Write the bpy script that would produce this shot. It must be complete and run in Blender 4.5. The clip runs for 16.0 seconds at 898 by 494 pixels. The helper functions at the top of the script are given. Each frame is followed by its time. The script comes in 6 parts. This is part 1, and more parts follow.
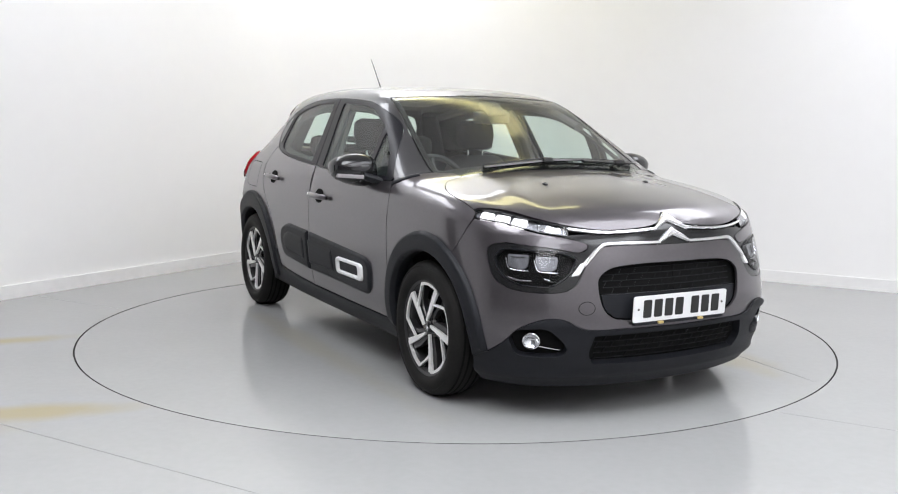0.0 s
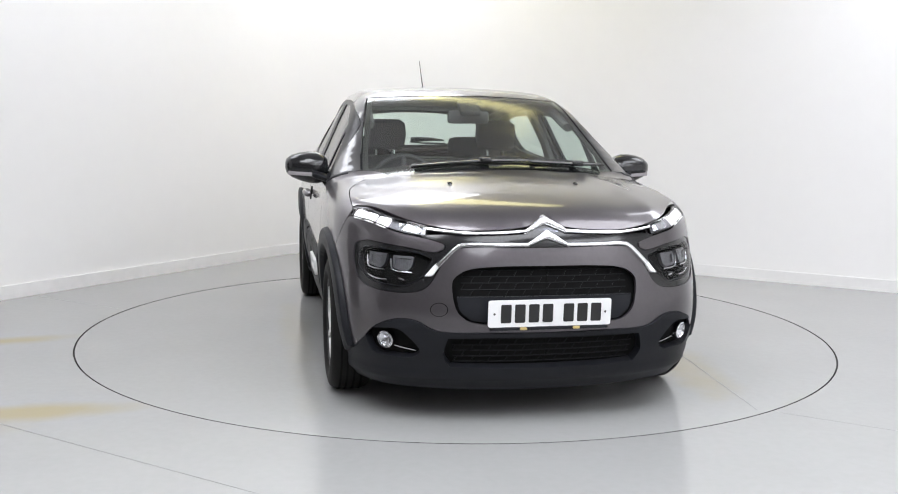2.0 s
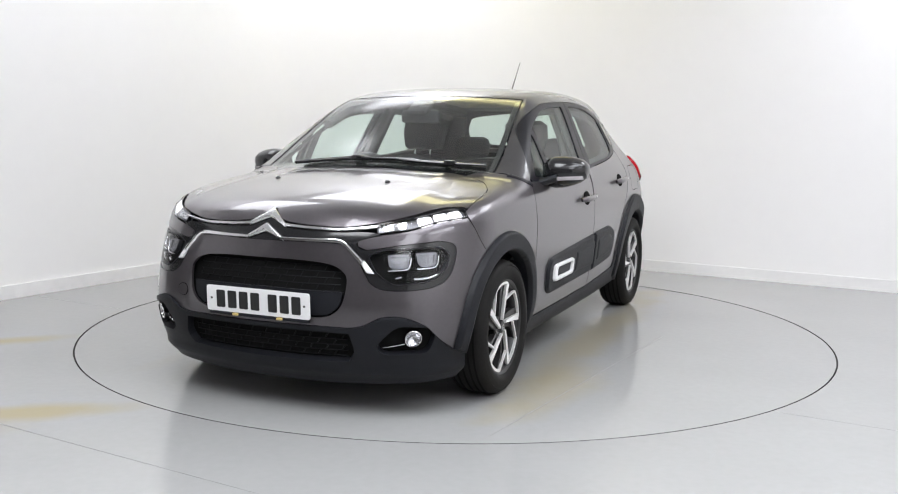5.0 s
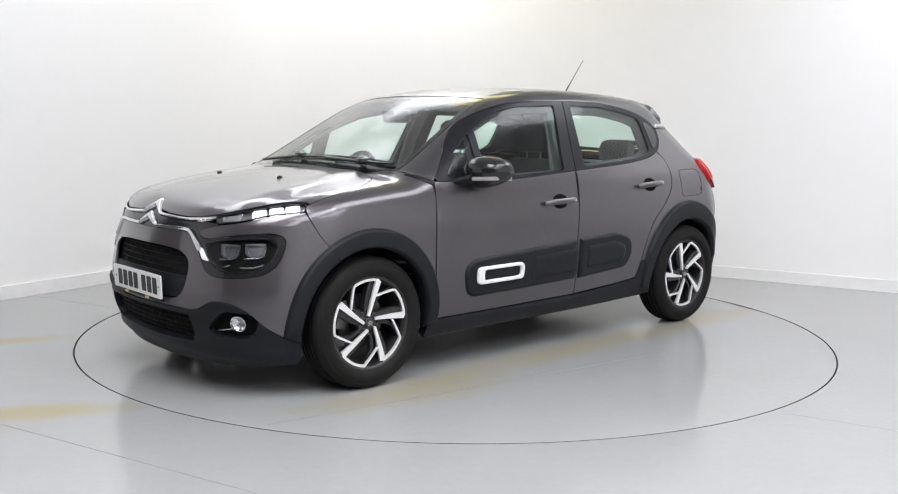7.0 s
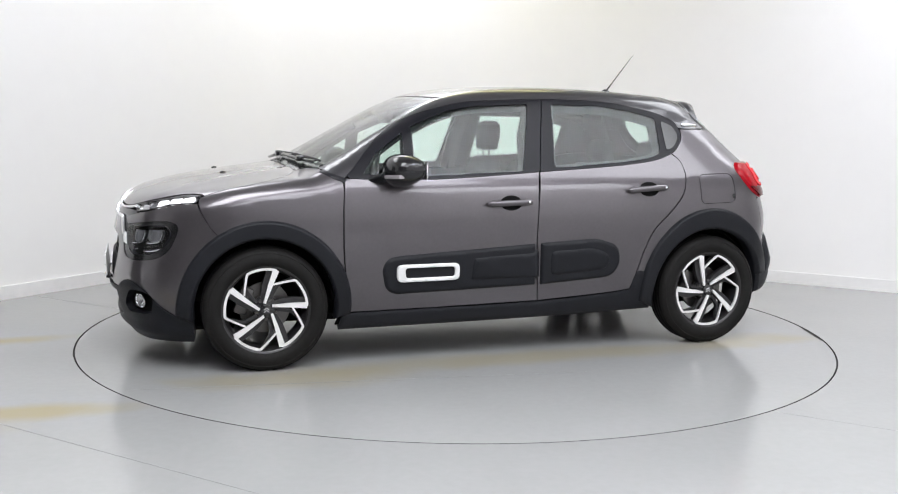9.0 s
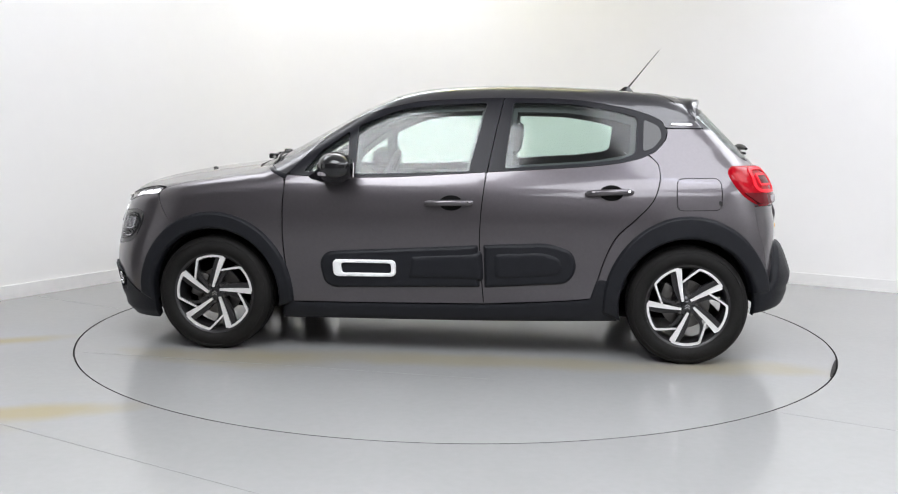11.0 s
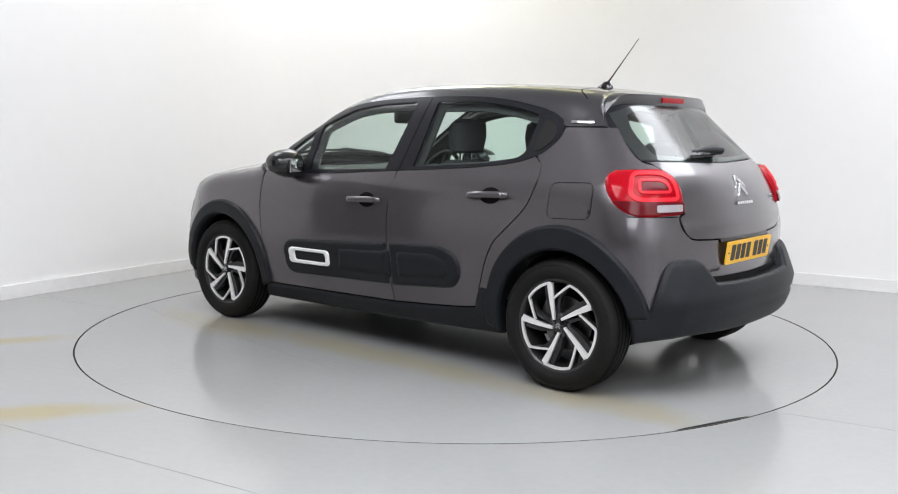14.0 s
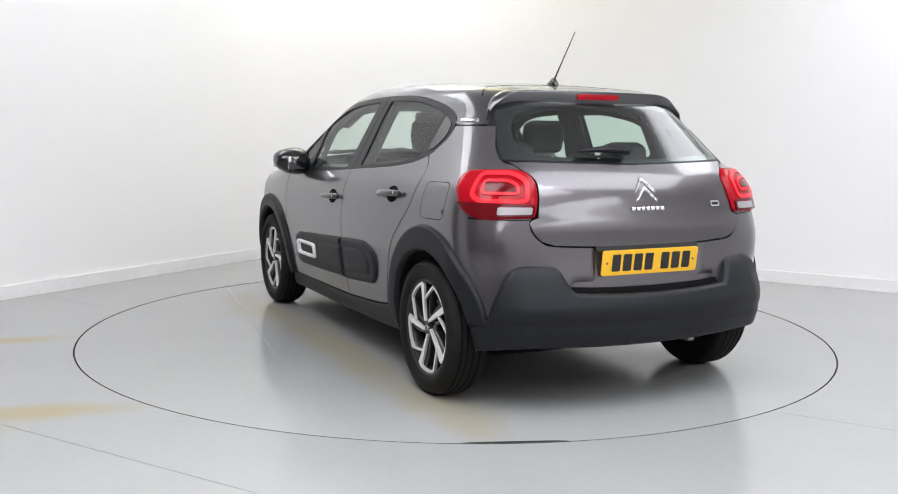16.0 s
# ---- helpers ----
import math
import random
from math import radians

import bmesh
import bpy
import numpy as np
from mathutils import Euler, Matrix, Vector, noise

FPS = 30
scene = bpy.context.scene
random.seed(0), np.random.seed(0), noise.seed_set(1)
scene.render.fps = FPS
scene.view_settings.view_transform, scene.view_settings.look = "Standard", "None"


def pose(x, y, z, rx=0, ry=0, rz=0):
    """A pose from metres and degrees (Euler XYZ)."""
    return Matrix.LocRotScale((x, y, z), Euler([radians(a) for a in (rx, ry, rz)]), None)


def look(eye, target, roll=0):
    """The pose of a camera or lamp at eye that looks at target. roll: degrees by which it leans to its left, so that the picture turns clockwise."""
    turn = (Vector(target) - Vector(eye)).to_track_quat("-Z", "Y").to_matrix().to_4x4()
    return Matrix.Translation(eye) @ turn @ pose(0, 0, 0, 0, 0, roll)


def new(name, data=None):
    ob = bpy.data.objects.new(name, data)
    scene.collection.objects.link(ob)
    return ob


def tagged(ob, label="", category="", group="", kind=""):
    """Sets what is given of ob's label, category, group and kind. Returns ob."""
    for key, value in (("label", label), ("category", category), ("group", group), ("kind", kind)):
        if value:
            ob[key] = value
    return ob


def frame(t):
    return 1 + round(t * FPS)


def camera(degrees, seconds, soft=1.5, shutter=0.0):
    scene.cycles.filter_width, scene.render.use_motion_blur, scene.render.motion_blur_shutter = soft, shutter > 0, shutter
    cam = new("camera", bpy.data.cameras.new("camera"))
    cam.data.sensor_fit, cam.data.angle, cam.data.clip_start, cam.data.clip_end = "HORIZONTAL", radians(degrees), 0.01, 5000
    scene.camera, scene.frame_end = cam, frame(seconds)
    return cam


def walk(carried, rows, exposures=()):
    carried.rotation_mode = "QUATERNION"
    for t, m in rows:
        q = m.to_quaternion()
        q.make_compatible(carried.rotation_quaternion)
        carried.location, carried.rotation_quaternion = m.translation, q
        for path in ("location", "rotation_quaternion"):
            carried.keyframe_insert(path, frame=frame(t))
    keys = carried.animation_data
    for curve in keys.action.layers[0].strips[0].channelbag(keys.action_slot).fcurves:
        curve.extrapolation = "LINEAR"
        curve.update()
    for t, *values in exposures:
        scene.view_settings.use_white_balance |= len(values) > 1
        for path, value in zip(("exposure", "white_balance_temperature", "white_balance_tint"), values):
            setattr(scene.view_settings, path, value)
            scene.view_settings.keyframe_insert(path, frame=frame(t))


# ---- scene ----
# the still camera before the turntable
EYE = Vector((0.0, -5.7704, 1.2193))
YAW, PITCH = radians(-0.428), radians(-7.131)
AIM = EYE + Vector((math.sin(YAW) * math.cos(PITCH), math.cos(YAW) * math.cos(PITCH), math.sin(PITCH)))
cam = camera(50.852, 16.0, 1.1)
walk(cam, [(0.0, look(EYE, AIM, 0.773)), (16.0, look(EYE, AIM, 0.773))])

# ---- light: ceiling fittings of a closed white studio ----
world = bpy.data.worlds.new("studio_air")
scene.world = world
world.use_nodes = True
world.node_tree.nodes["Background"].inputs["Color"].default_value = (0.9, 0.95, 1.0, 1)
world.node_tree.nodes["Background"].inputs["Strength"].default_value = 0.02
scene.view_settings.exposure = 0.11
ROOM = pose(-1.13, 4.15, 0, 0, 0, -30.0)  # the far corner; local x along one wall, local -y along the other
ROOM_X, ROOM_Y, ROOM_Z = 10.0, 11.0, 3.7
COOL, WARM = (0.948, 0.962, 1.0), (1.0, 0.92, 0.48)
# ceiling fittings, all out of view: place over the floor, turn, half width, half length, watts, colour of their tubes
# first and last follow reflections on the car; the others are added for brightness
LAMPS = [((2.7, -1.9), -61, 0.85, 1.6, 37.0, COOL), ((-1.2, -3.7), -30, 0.85, 1.6, 112.0, COOL), ((1.3, -4.4), -30, 0.85, 1.6, 51.0, COOL),
         ((4.3, -5.0), -30, 0.85, 1.6, 44.0, COOL), ((1.2, -7.6), -30, 0.85, 1.6, 50.0, COOL), ((3.6, 1.0), -30, 0.85, 1.2, 37.0, COOL),
         # the corner and left-wall panels are added only to brighten the white walls
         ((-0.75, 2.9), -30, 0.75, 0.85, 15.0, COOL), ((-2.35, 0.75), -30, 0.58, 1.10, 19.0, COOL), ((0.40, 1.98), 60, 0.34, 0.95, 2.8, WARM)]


# ---- materials ----
def mat(name, base, rough=0.5, metal=0.0, coat=0.0, grain=0.0, scale=60.0, bump=0.0, emit=0.0, alpha_glass=0.0, tint2=None, stretch=None, coat_rough=0.03, ior=1.5):
    m = bpy.data.materials.new(name)
    m.use_nodes = True
    nt = m.node_tree
    b = nt.nodes["Principled BSDF"]
    b.inputs["Base Color"].default_value = (*base, 1)
    b.inputs["Roughness"].default_value = rough
    b.inputs["Metallic"].default_value = metal
    b.inputs["Coat Weight"].default_value = coat
    b.inputs["Coat Roughness"].default_value = coat_rough
    b.inputs["IOR"].default_value = ior
    if emit:
        b.inputs["Emission Color"].default_value = (*base, 1)
        b.inputs["Emission Strength"].default_value = emit
    if alpha_glass:
        b.inputs["Transmission Weight"].default_value = alpha_glass
    if grain or bump:
        co = nt.nodes.new("ShaderNodeTexCoord")
        mp = nt.nodes.new("ShaderNodeMapping")
        mp.inputs["Scale"].default_value = stretch or (1, 1, 1)
        n1 = nt.nodes.new("ShaderNodeTexNoise")
        n1.inputs["Scale"].default_value = scale
        n1.inputs["Detail"].default_value = 6
        n2 = nt.nodes.new("ShaderNodeTexNoise")
        n2.inputs["Scale"].default_value = scale / 14
        n2.inputs["Detail"].default_value = 3
        nt.links.new(co.outputs["Object"], mp.inputs["Vector"])
        for n in (n1, n2):
            nt.links.new(mp.outputs["Vector"], n.inputs["Vector"])
        add = nt.nodes.new("ShaderNodeMath")
        add.operation = "ADD"
        nt.links.new(n1.outputs["Fac"], add.inputs[0])
        nt.links.new(n2.outputs["Fac"], add.inputs[1])
        rg = nt.nodes.new("ShaderNodeMapRange")
        rg.inputs["From Min"].default_value, rg.inputs["From Max"].default_value = 0.6, 1.4
        nt.links.new(add.outputs[0], rg.inputs["Value"])
        mx = nt.nodes.new("ShaderNodeMix")
        mx.data_type = "RGBA"
        lo = [c * (1 - grain) for c in base]
        hi = tint2 or [min(1, c * (1 + grain)) for c in base]
        mx.inputs["A"].default_value, mx.inputs["B"].default_value = (*lo, 1), (*hi, 1)
        nt.links.new(rg.outputs["Result"], mx.inputs["Factor"])
        nt.links.new(mx.outputs["Result"], b.inputs["Base Color"])
        if bump:
            bp = nt.nodes.new("ShaderNodeBump")
            bp.inputs["Strength"].default_value = 1.0
            bp.inputs["Distance"].default_value = bump
            nt.links.new(n1.outputs["Fac"], bp.inputs["Height"])
            nt.links.new(bp.outputs["Normal"], b.inputs["Normal"])
    return m


def pane_mat(name, tint, gloss=0.09, least=0.05):
    """Thin tinted glazing: clear transmission by tint, with a mirror part by the Fresnel law."""
    m = bpy.data.materials.new(name)
    m.use_nodes = True
    nt = m.node_tree
    out = nt.nodes["Material Output"]
    nt.nodes.remove(nt.nodes["Principled BSDF"])
    tr, gl, lw, mx = (nt.nodes.new("ShaderNode" + k) for k in ("BsdfTransparent", "BsdfGlossy", "LayerWeight", "MixShader"))
    tr.inputs["Color"].default_value = (*tint, 1)
    gl.inputs["Roughness"].default_value = gloss
    lw.inputs["Blend"].default_value = 0.5
    pw, sc = nt.nodes.new("ShaderNodeMath"), nt.nodes.new("ShaderNodeMath")
    pw.operation, pw.inputs[1].default_value = "POWER", 5.0
    sc.operation, sc.inputs[1].default_value, sc.inputs[2].default_value = "MULTIPLY_ADD", 0.93, least
    nt.links.new(lw.outputs["Facing"], pw.inputs[0])
    nt.links.new(pw.outputs[0], sc.inputs[0])
    nt.links.new(sc.outputs[0], mx.inputs[0])
    nt.links.new(tr.outputs[0], mx.inputs[1])
    nt.links.new(gl.outputs[0], mx.inputs[2])
    nt.links.new(mx.outputs[0], out.inputs["Surface"])
    return m


PAINT = mat("grey_metallic_paint", (0.098, 0.089, 0.097), 0.31, 0.80, 1.0, 0.06, 900.0, coat_rough=0.075)
BLACK_PAINT = mat("black_metallic_roof_paint", (0.030, 0.029, 0.033), 0.32, 0.35, 1.0, 0.05, 900.0, coat_rough=0.09)
GLOSS_BLACK = mat("gloss_black_trim", (0.010, 0.010, 0.011), 0.16, 0.0, 0.2)
SATIN_BLACK = mat("satin_black_film", (0.011, 0.011, 0.014), 0.30, 0.0, 0.0, 0.1, 120.0, ior=1.27)
GRILLE_BLACK = mat("grille_plastic", (0.006, 0.006, 0.007), 0.55, 0, 0, 0.1, 90.0, ior=1.22)
CLADDING = mat("black_grained_plastic", (0.0095, 0.0102, 0.0130), 0.48, 0.0, 0.0, 0.15, 260.0, 0.0004, ior=1.31)
# near-black for shade in gaps and recesses, and for hidden underbody parts
DARK = mat("black_shade_and_hidden_parts", (0.006, 0.006, 0.006), 0.9, 0, 0, 0.2, 40.0, ior=1.2)
RUBBER = mat("tyre_rubber", (0.0095, 0.009, 0.0085), 0.66, 0.0, 0.0, 0.3, 90.0, 0.0006, ior=1.26)
RUBBER_SEAL = mat("rubber_seal", (0.012, 0.012, 0.013), 0.6, 0, 0, 0.1, 200.0)
SATIN_CHROME = mat("satin_chrome", (0.80, 0.80, 0.81), 0.27, 1.0)
CHROME = mat("bright_chrome", (0.82, 0.82, 0.83), 0.10, 1.0)
MACHINED = mat("machined_alloy", (0.88, 0.87, 0.86), 0.36, 0.55, 0.2, 0.06, 300.0)
ALLOY_DARK = mat("dark_alloy_paint", (0.022, 0.021, 0.022), 0.38, 0.3, 0.2, 0.08, 200.0)
STEEL = mat("brake_steel", (0.13, 0.125, 0.12), 0.42, 1.0, 0.0, 0.15, 120.0)
WHITE_TRIM = mat("white_plastic_trim", (0.80, 0.80, 0.80), 0.35, 0, 0.3, 0.03, 100.0)
PLATE_WHITE = mat("plate_white", (0.80, 0.80, 0.80), 0.38, 0, 0.2, 0.02, 80.0)
PLATE_YELLOW = mat("plate_yellow", (0.85, 0.47, 0.015), 0.38, 0, 0.2, 0.02, 80.0)
CLIP_AMBER = mat("amber_plastic", (0.55, 0.42, 0.16), 0.4, 0, 0, 0.1, 80.0)
PLATE_INK = mat("plate_ink", (0.012, 0.012, 0.012), 0.45, 0, 0, 0.1, 100.0)
GLASS_WIND = pane_mat("windscreen_glass", (0.93, 0.985, 0.955), 0.16, 0.13)
GLASS_SIDE = pane_mat("side_glass", (0.80, 0.92, 0.87), 0.10)
GLASS_REAR = pane_mat("rear_glass", (0.82, 0.93, 0.88), 0.13, 0.10)
LENS_CLEAR = pane_mat("clear_lens", (0.93, 0.94, 0.95), 0.03, 0.035)
LAMP_SILVER = mat("lamp_reflector", (0.72, 0.72, 0.74), 0.18, 1.0)
LAMP_LENS = mat("lamp_projector", (0.22, 0.22, 0.235), 0.36, 1.0, 0.0, 0.35, 70.0, stretch=(1, 6, 1))
LAMP_GREY = mat("lamp_bezel", (0.010, 0.010, 0.012), 0.35, 0.0, 0.0, ior=1.3)
LED_WHITE = mat("daytime_led", (1.0, 0.98, 1.0), 0.3, emit=1.25)
RED_LENS = mat("red_lamp_lens", (0.31, 0.002, 0.008), 0.12, 0.0, 0.0, 0.16, 50.0, ior=1.28)
RED_BRIGHT = mat("red_lamp_guide", (0.78, 0.020, 0.035), 0.25, 0.0, 0.0, ior=1.3)
RED_DARK = mat("dark_red_lens", (0.10, 0.002, 0.005), 0.16, 0.0, 0.0, ior=1.33)
LENS_WHITE = mat("white_lamp_lens", (0.30, 0.28, 0.29), 0.26, 0.1, 0.1, 0.1, 60.0)
FABRIC = mat("charcoal_seat_fabric", (0.035, 0.036, 0.040), 0.85, 0, 0, 0.25, 300.0, 0.0006)
INNER_PLASTIC = mat("dark_cabin_plastic", (0.030, 0.031, 0.033), 0.6, 0, 0, 0.15, 160.0, 0.0003)
INNER_GREY = mat("grey_headlining", (0.36, 0.36, 0.34), 0.9, 0, 0, 0.06, 200.0)
INNER_DIM = mat("grey_pillar_trim", (0.15, 0.15, 0.145), 0.8, 0, 0, 0.08, 160.0)
WALL_WHITE = mat("white_wall_paint", (0.87, 0.86, 0.85), 0.55, 0, 0, 0.010, 9.0, 0.0004)
SKIRT_WHITE = mat("white_gloss_skirting", (0.84, 0.83, 0.82), 0.3, 0, 0.2, 0.03, 20.0)
WALL_GREY = mat("grey_wall_paint", (0.13, 0.125, 0.12), 0.6, 0, 0, 0.04, 9.0, 0.0004)
DOOR_DARK = mat("dark_door_paint", (0.030, 0.028, 0.026), 0.5, 0, 0, 0.08, 12.0, 0.0003)
CEIL_WHITE = mat("ceiling_paint", (0.76, 0.76, 0.76), 0.7, 0, 0, 0.04, 10.0)
LAMP_PANEL = mat("lit_diffuser", (0.92, 0.94, 1.0), 0.4, emit=2.2)
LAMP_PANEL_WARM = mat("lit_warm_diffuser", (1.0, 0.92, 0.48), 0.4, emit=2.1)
LAMP_FRAME = mat("white_lamp_frame", (0.8, 0.8, 0.8), 0.4, 0, 0, 0.02, 50.0)
JOINT = mat("floor_joint_filler", (0.23, 0.23, 0.225), 0.7, 0, 0, 0.2, 30.0)
# shade inside the turntable gap put into the colour; also the worn stretch
GAP_BLACK = mat("turntable_gap", (0.012, 0.011, 0.010), 0.9, 0, 0, 0.3, 30.0)


def floor_mat(name, stains):
    """Grey painted concrete with a satin sheen; stains: ochre patches (x, y, half-length, half-width, turn, strength)."""
    m = mat(name, (0.315, 0.315, 0.313), 0.16, 0, 0.0, 0.035, 26.0, 0.00025)
    nt = m.node_tree
    b = nt.nodes["Principled BSDF"]
    last = b.inputs["Base Color"].links[0].from_socket
    co = nt.nodes.new("ShaderNodeTexCoord")
    wob = nt.nodes.new("ShaderNodeTexNoise")
    wob.inputs["Scale"].default_value, wob.inputs["Detail"].default_value = 2.6, 7
    nt.links.new(co.outputs["Object"], wob.inputs["Vector"])
    for x, y, hl, hw, turn, strength in stains:
        mp = nt.nodes.new("ShaderNodeMapping")
        mp.vector_type = "TEXTURE"
        mp.inputs["Location"].default_value = (x, y, 0)
        mp.inputs["Rotation"].default_value = (0, 0, radians(turn))
        mp.inputs["Scale"].default_value = (hl, hw, 1)
        nt.links.new(co.outputs["Object"], mp.inputs["Vector"])
        ln = nt.nodes.new("ShaderNodeVectorMath")
        ln.operation = "LENGTH"
        nt.links.new(mp.outputs["Vector"], ln.inputs[0])
        ad = nt.nodes.new("ShaderNodeMath")
        ad.operation = "MULTIPLY_ADD"
        nt.links.new(wob.outputs["Fac"], ad.inputs[0])
        ad.inputs[1].default_value, ad.inputs[2].default_value = 1.1, -0.55
        su = nt.nodes.new("ShaderNodeMath")
        nt.links.new(ln.outputs["Value"], su.inputs[0])
        nt.links.new(ad.outputs[0], su.inputs[1])
        rg = nt.nodes.new("ShaderNodeMapRange")
        rg.interpolation_type = "SMOOTHSTEP"
        for key, v in (("From Min", 0.15), ("From Max", 1.1), ("To Min", strength), ("To Max", 0.0)):
            rg.inputs[key].default_value = v
        nt.links.new(su.outputs[0], rg.inputs["Value"])
        mx = nt.nodes.new("ShaderNodeMix")
        mx.data_type = "RGBA"
        mx.inputs["B"].default_value = (0.32, 0.275, 0.165, 1)
        nt.links.new(rg.outputs["Result"], mx.inputs["Factor"])
        nt.links.new(last, mx.inputs["A"])
        last = mx.outputs["Result"]
    nt.links.new(last, b.inputs["Base Color"])
    return m


FLOOR = floor_mat("grey_floor_paint", [(-2.75, -0.68, 0.80, 0.13, 24, 0.95), (-1.85, -1.90, 0.60, 0.15, 14, 1.0), (-2.4, -2.25, 0.65, 0.22, 12, 0.8)])
TABLE = floor_mat("grey_turntable_paint", [(-0.2, 0.86, 2.0, 0.19, 0, 0.55), (1.1, 0.98, 0.7, 0.22, -4, 0.5), (-1.6, 0.80, 0.5, 0.20, 6, 0.5), (0.1, -0.98, 1.6, 0.12, 0, 0.25)])


# ---- small builders ----
def link(name, bm, material, parent=None, label="", smooth=True):
    me = bpy.data.meshes.new(name)
    bm.normal_update()
    bm.to_mesh(me)
    bm.free()
    me.materials.append(material)
    if smooth:
        me.shade_smooth()
        me.set_sharp_from_angle(angle=radians(38))
    ob = new(name, me)
    if parent:
        ob.parent = parent
    if label:
        ob["label"] = label
    return ob


def part(name, bm, material, parent, label=""):
    return link(name, bm, material, parent, label)


def box(bm, lo, hi, bevel=0.0, m=None):
    lo, hi = Vector(lo), Vector(hi)
    r = bmesh.ops.create_cube(bm, size=1.0, matrix=(m or Matrix()) @ Matrix.Translation((lo + hi) / 2) @ Matrix.Diagonal((*(hi - lo), 1)))
    if bevel:
        edges = list({e for v in r["verts"] for e in v.link_edges})
        bmesh.ops.bevel(bm, geom=edges, offset=bevel, segments=2, profile=0.5, affect="EDGES")
    return bm


def lathe(bm, profile, steps=64, m=None, wobble=None):
    """Turn a profile of (radius, height along local y) about the local y axis."""
    m = m or Matrix()
    rings = []
    for r, h in profile:
        rings.append([bm.verts.new(m @ Vector((r * math.cos(a), h, r * math.sin(a)))) for a in (2 * math.pi * i / steps for i in range(steps))])
    for a, b in zip(rings, rings[1:]):
        for i in range(steps):
            bm.faces.new((a[i], a[(i + 1) % steps], b[(i + 1) % steps], b[i]))
    return rings


def tube(bm, pts, radius, sides=8, caps=True, flat=1.0):
    """A bar of round or oval section through the points."""
    rings = []
    pts = [Vector(p) for p in pts]
    rs = radius if isinstance(radius, (list, tuple)) else [radius] * len(pts)
    for i, p in enumerate(pts):
        d = (pts[min(i + 1, len(pts) - 1)] - pts[max(i - 1, 0)]).normalized()
        u = d.cross(Vector((0, 0, 1)))
        u = u.normalized() if u.length > 1e-4 else Vector((1, 0, 0))
        v = u.cross(d)
        rings.append([bm.verts.new(p + (u * math.cos(a) + v * math.sin(a) * flat) * rs[i]) for a in (2 * math.pi * k / sides for k in range(sides))])
    for a, b in zip(rings, rings[1:]):
        for k in range(sides):
            bm.faces.new((a[k], a[(k + 1) % sides], b[(k + 1) % sides], b[k]))
    if caps:
        bm.faces.new(rings[0][::-1])
        bm.faces.new(rings[-1])
    return bm


def prism(bm, outline, y0, y1, m=None):
    """A plate from an (x, z) outline between two depths along local y."""
    m = m or Matrix()
    a = [bm.verts.new(m @ Vector((x, y0, z))) for x, z in outline]
    b = [bm.verts.new(m @ Vector((x, y1, z))) for x, z in outline]
    bm.faces.new(a)
    bm.faces.new(b[::-1])
    n = len(a)
    for i in range(n):
        bm.faces.new((a[(i + 1) % n], a[i], b[i], b[(i + 1) % n]))
    bmesh.ops.recalc_face_normals(bm, faces=bm.faces[:])
    return bm


